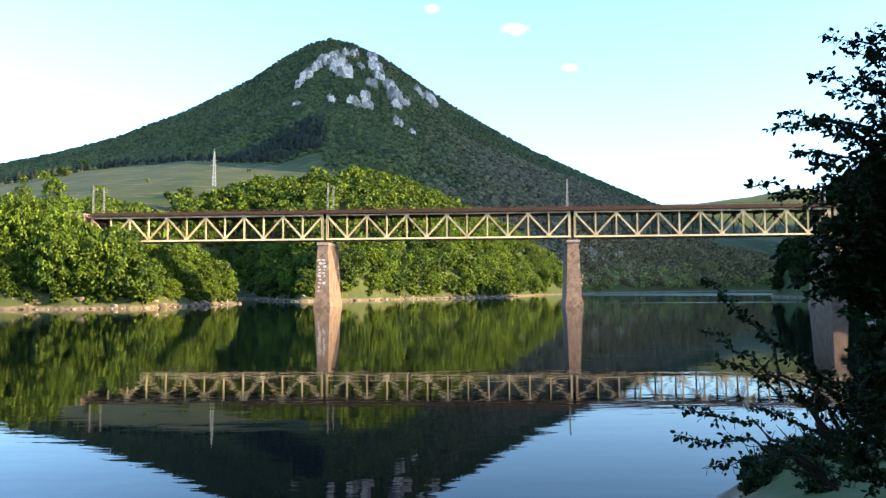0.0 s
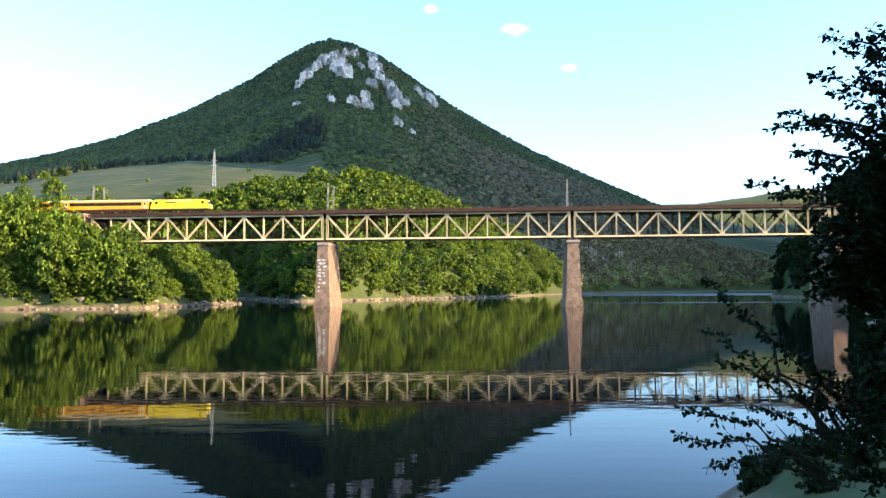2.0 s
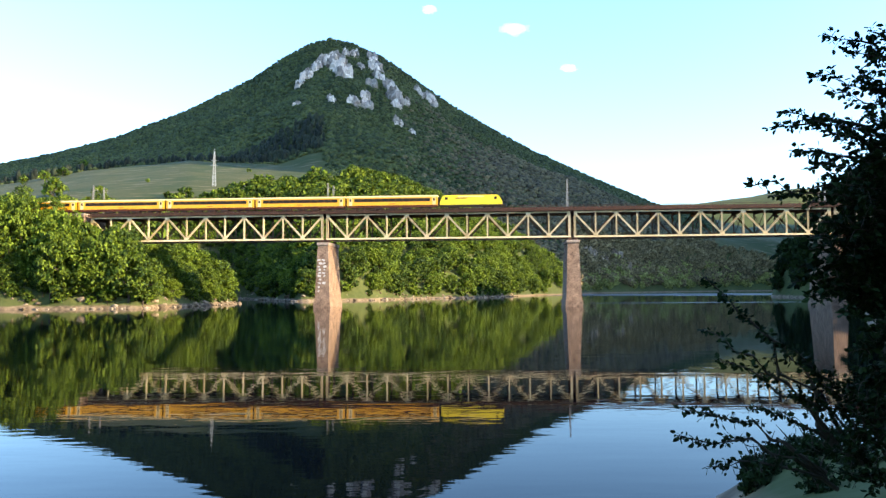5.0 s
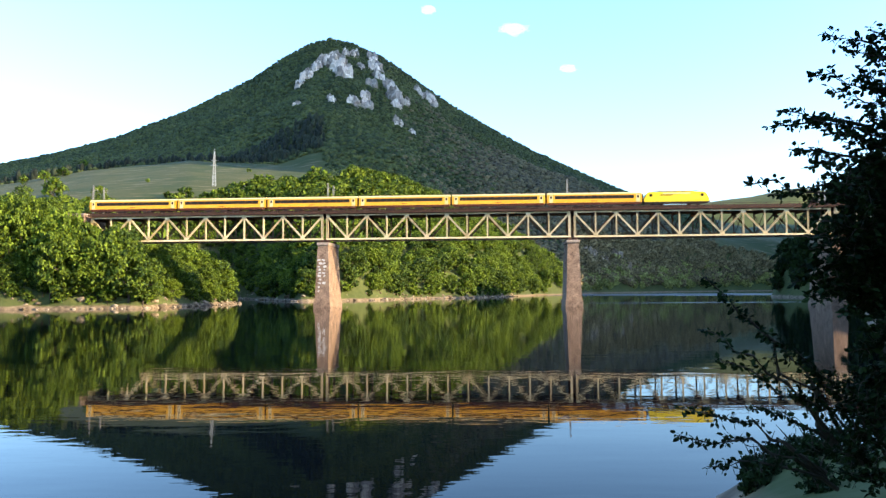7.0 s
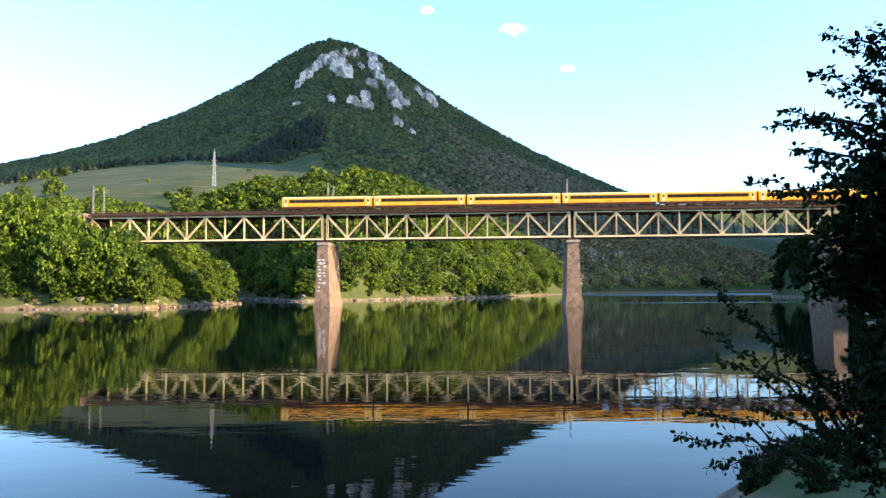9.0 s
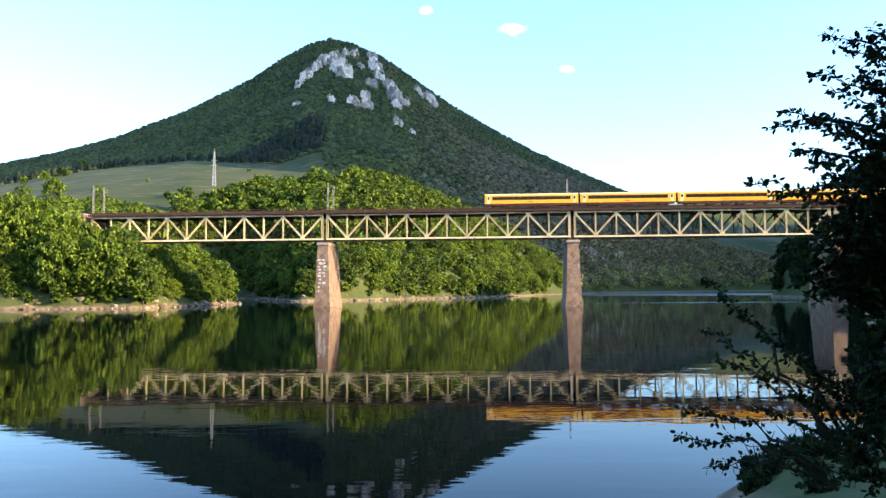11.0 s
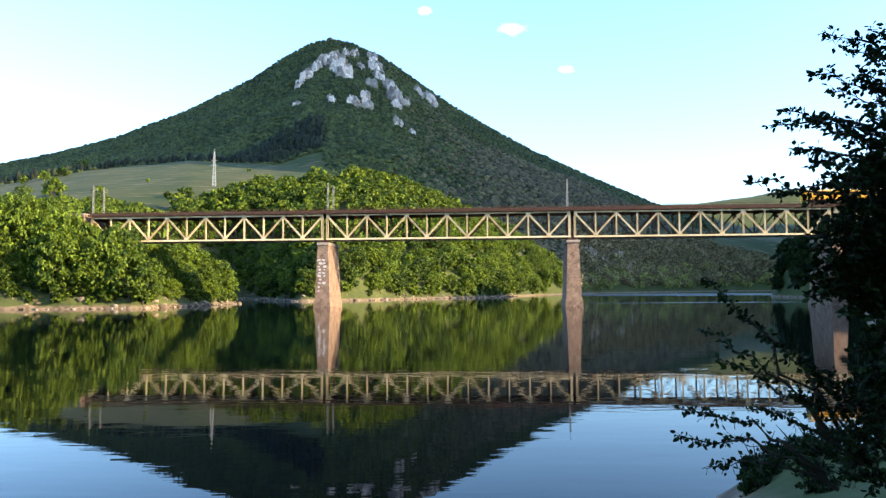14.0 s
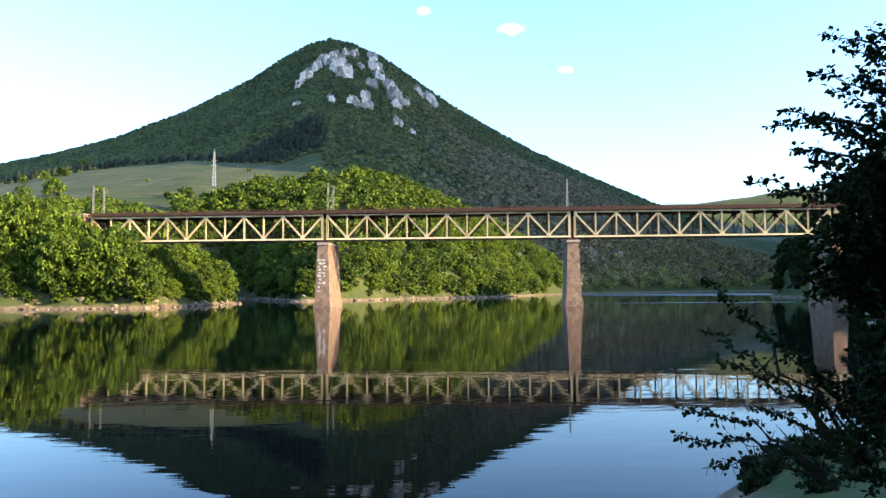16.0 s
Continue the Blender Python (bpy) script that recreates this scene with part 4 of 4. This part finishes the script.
def shore_shrub():
    x, y = 4.6, 8.3
    z = float(terrain(x, y))
    root = thing("shore_shrub", "dark straggling leafy shrub on the near bank", "shrub", pose(x, y, z - .1))

    def at(px, py, pz):
        return (px - x, py - y, pz - z + .1)
    # root and tip of each stem, to the side and up
    stems = [((4.19, 3.26), (2.72, 5.11), 0.13, 26), ((4.19, 3.32), (2.69, 4.57), 0.12, 10), ((4.25, 3.44), (3.28, 4.54), 0.14, 14), ((4.38, 3.5), (3.65, 4.35), 0.16, 16), ((4.19, 3.32), (2.82, 4.25), 0.12, 10), ((4.07, 3.02), (2.44, 3.74), 0.16, 18), ((4.07, 2.96), (2.38, 3.48), 0.18, 20), ((4.25, 3.26), (3.15, 3.73), 0.18, 16), ((4.19, 2.84), (2.7, 3.16), 0.2, 16), ((4.5, 3.26), (3.57, 3.9), 0.26, 24), ((4.62, 3.32), (3.86, 4.13), 0.28, 26), ((4.74, 3.26), (4.16, 3.96), 0.32, 30), ((4.74, 2.96), (3.75, 3.32), 0.32, 30), ((4.8, 3.08), (4.22, 3.55), 0.35, 30), ((4.93, 2.84), (4.1, 3.09), 0.35, 30)]
    for i, ((ax, az), (bx, bz), spread, twigs) in enumerate(stems):
        bough(root, "stem", at(ax, 8.3, az), at(bx, 8.0, bz), 240 + i, spread, twigs, .068)
    return root


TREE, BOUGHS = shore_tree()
shore_shrub()


# ---- train ----
CAR = 26.9
LOCO = 18.1


def rounded_body(length, width, z0, z1, bulge, mat_name=None):
    """A coach shell: the cross-section runs along x, with a rounded roof."""
    w = width / 2
    sec = [(-w, z0), (w, z0), (w, z1 - bulge), (w * .9, z1 - bulge * .45), (w * .6, z1 - .1), (0, z1), (-w * .6, z1 - .1), (-w * .9, z1 - bulge * .45), (-w, z1 - bulge)]
    bm = bmesh.new()
    rings = [[bm.verts.new((x, y, z)) for y, z in sec] for x in (0, length)]
    k = len(sec)
    for i in range(k):
        bm.faces.new((rings[0][i], rings[0][(i + 1) % k], rings[1][(i + 1) % k], rings[1][i]))
    bm.faces.new(rings[0][::-1])
    bm.faces.new(rings[1])
    bmesh.ops.recalc_face_normals(bm, faces=bm.faces)
    return bm


def wheels(root, xs, group_z=.46):
    for x in xs:
        bm = bmesh.new()
        box(bm, (3.4, 2.3, .35), (x, 0, .62), bevel=.04)
        bogie = part("bogie", bm, BLACK, root)
        for dx in (-1.25, 1.25):
            bm = bmesh.new()
            for y in (-.78, .78):
                bmesh.ops.create_cone(bm, cap_ends=True, segments=16, radius1=.46, radius2=.46, depth=.13, matrix=Matrix.Translation((x + dx, y, group_z)) @ Matrix.Rotation(math.pi / 2, 4, "X"))
            bar(bm, (x + dx, -.7, group_z), (x + dx, .7, group_z), .14, .14, (0, 0, 1))
            part("wheelset", bm, BLACK, bogie)


def coach():
    """From x = 0 (its tail) to CAR; z from the rail head."""
    L = CAR - .55
    root = thing("passenger_coach", "bright yellow passenger coach with dark window band", "railway coach", None, "train coaches")
    b = rounded_body(L, 2.82, 1.0, 3.45, .05)
    body = part("body", b, YELLOW, root)
    part("roof", rounded_body(L - .02, 2.78, 3.452, 4.05, .5), CREAM, root, "cream rounded roof")
    part("underframe", boxed((L - .6, 2.5, .4), (L / 2, 0, .80), bevel=.03), REDSILL, root, "dark red underframe skirt")
    wheels(root, (3.6, L - 3.6))
    for i, x in enumerate((8.2, 12.6, 16.4)):
        part("equipment_box", boxed((2.4, 2.2, .5), (x + .9, 0, .42), bevel=.04), BLACK, root)
    for y in (-1, 1):
        part("window_band", boxed((L - 4.4, .02, .95), (L / 2, y * 1.415, 2.62)), BANDBROWN, root, "brown window band")
        n = 11
        for i in range(n):
            x = 3.0 + (L - 6.0) * i / (n - 1)
            part("window", boxed((1.6, .03, .74), (x, y * 1.425, 2.64), bevel=.008), DARKGLASS, root)
        for x in (1.1, L - 1.1):
            door = part("door", boxed((.95, .03, 2.1), (x, y * 1.42, 2.2), bevel=.008), CREAM, root)
            part("door_window", boxed((.5, .02, .7), (x, y * 1.44, 2.65)), DARKGLASS, door)
        part("emblem_bar", boxed((1.6, .02, .16), (L * .5, y * 1.42, 1.55)), REDSILL, root, "small dark red lettering bar")
        part("sill_stripe", boxed((L - .3, .02, .12), (L / 2, y * 1.416, 1.08)), REDSILL, root)
    part("gangway", boxed((.5, 1.5, 2.3), (L + .24, 0, 2.2), bevel=.05), BLACK, root)
    return root


def locomotive():
    root = thing("electric_locomotive", "bright yellow electric locomotive with sloping cab fronts", "locomotive")
    L = LOCO - .3
    bm = bmesh.new()
    prof = [(0.0, 1.0), (0.0, 1.9), (.85, 3.55), (1.5, 3.82), (L - 1.5, 3.82), (L - .85, 3.55), (L, 1.9), (L, 1.0)]
    w = 1.48
    a = [bm.verts.new((x, -w * (1 if z < 3.6 else .88), z)) for x, z in prof]
    b = [bm.verts.new((x, w * (1 if z < 3.6 else .88), z)) for x, z in prof]
    k = len(prof)
    for i in range(k):
        bm.faces.new((a[i], a[(i + 1) % k], b[(i + 1) % k], b[i]))
    bm.faces.new(a[::-1])
    bm.faces.new(b)
    bmesh.ops.recalc_face_normals(bm, faces=bm.faces)
    bmesh.ops.bevel(bm, geom=list(bm.edges), offset=.08, segments=2, affect="EDGES")
    part("body", bm, LEMON, root)
    part("frame", boxed((L - .4, 2.7, .45), (L / 2, 0, .85), bevel=.05), BLACK, root)
    wheels(root, (3.9, L - 3.9), .6)
    part("roof_equipment", boxed((9.5, 1.7, .28), (L / 2, 0, 3.96), bevel=.05), BLACK, root)
    for x in (3.6, L - 3.6):
        bm = bmesh.new()
        for y in (-.5, .5):
            bar(bm, (x - 1.0, y, 4.05), (x + 1.0, y, 4.22), .08, .08, (0, 1, 0))
        bar(bm, (x + .9, -.8, 4.25), (x + .9, .8, 4.25), .1, .08, (0, 0, 1))
        part("pantograph", bm, BLACK, root, "folded black pantograph")
    for e, x in ((-1, .42), (1, L - .42)):
        part("windscreen", boxed((.05, 2.3, .95), (x + e * .02, 0, 2.82), Matrix.Rotation(e * -.476, 4, "Y"), bevel=.01), DARKGLASS, root)
        for y in (-.95, .95):
            part("headlight", boxed((.06, .3, .2), (x + e * .42, y, 1.6), bevel=.02), WHITEPAINT, root)
            part("buffer", boxed((.5, .4, .35), (x + e * .55, y * .92, 1.06), bevel=.08), BLACK, root)
    for y in (-1, 1):
        for x in (1.9, L - 1.9):
            part("cab_window", boxed((.75, .03, .7), (x, y * 1.485, 2.85), bevel=.008), DARKGLASS, root)
        part("emblem_bar", boxed((3.4, .02, .22), (6.2, y * 1.485, 2.9)), REDSILL, root, "small dark lettering bar")
        part("vent_row", boxed((7.5, .02, .35), (L / 2, y * 1.485, 3.35)), CREAM, root)
    return root


COACHES = [coach()]
COACHES += [copy_thing(COACHES[0], Matrix()) for _ in range(5)]
ENGINE = locomotive()


# ---- clouds ----
def cloud(place, w, h, seed):
    """A loose row of thin puffs."""
    g = np.random.default_rng(seed)
    v, f = ico(3)
    root = thing("cloud", "small wispy white cloud in the clear sky", "cloud", Matrix.Translation(place), "clouds")
    for i in range(70):
        k = g.normal() * .2 + g.uniform(-.05, .05)
        r = h * g.uniform(.10, .32) * max(.3, 1.15 - 1.5 * abs(k))
        d = 1 + .55 * np.array([noise.noise(Vector(p) * 2.6 + Vector((i, seed, 0))) for p in v])[:, None]
        p = v * d * r * np.array([g.uniform(1.4, 2.6), 1.2, g.uniform(.8, 1.2)]) + np.array([k * w, g.normal() * .03 * w, g.normal() * .14 * h])
        part("puff", mesh_arrays("puff", p, f, CLOUD, True), CLOUD, root)
    return root


FAR = 4300.0


def in_sky(a, b):
    """a, b: tangents to the side and up from the level line, at the clouds' distance."""
    return Vector((a * FAR, FAR, 5 + b * FAR))


CLOUDS = [(cloud(in_sky(.0985, .343), 175, 60, 1), (.0985, .343), (.0935, .343)), (cloud(in_sky(-.014, .371), 70, 44, 2), (-.013, .371), (-.024, .368)), (cloud(in_sky(.168, .291), 85, 44, 3), (.168, .291), (.163, .288))]


# ---- what moves ----
NOSE = [(0, -125.0), (1, -96.7), (2, -68.4), (3, -40.0), (4, -11.5), (5.5, 31.5), (7, 74.5), (8, 103.4), (9, 132.6), (10.2, 167.9), (11.5, 206.1), (12, 220.8), (13, 250.1), (14.5, 294.0), (16, 338.0)]


def on_track(s):
    return bridge_pose(s, TRACK_Y - TRUSS_Y, RAIL_Z)


def motions():
    walk(ENGINE, [(t, on_track(s - LOCO)) for t, s in NOSE])
    for i, c in enumerate(COACHES):
        walk(c, [(t, on_track(s - LOCO - CAR * (i + 1))) for t, s in NOSE])
    for ob, a, b in CLOUDS:
        walk(ob, [(0, Matrix.Translation(in_sky(*a))), (16, Matrix.Translation(in_sky(*b)))])
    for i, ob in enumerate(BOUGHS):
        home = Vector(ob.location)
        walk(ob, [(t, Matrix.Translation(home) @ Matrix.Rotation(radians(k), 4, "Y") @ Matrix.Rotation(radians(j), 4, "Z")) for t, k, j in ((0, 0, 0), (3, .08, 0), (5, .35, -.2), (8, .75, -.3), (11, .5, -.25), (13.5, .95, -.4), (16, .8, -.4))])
    walk(WATER, [(0, Matrix()), (16, Matrix.Translation((-2.5, -1.2, 0)))])


motions()
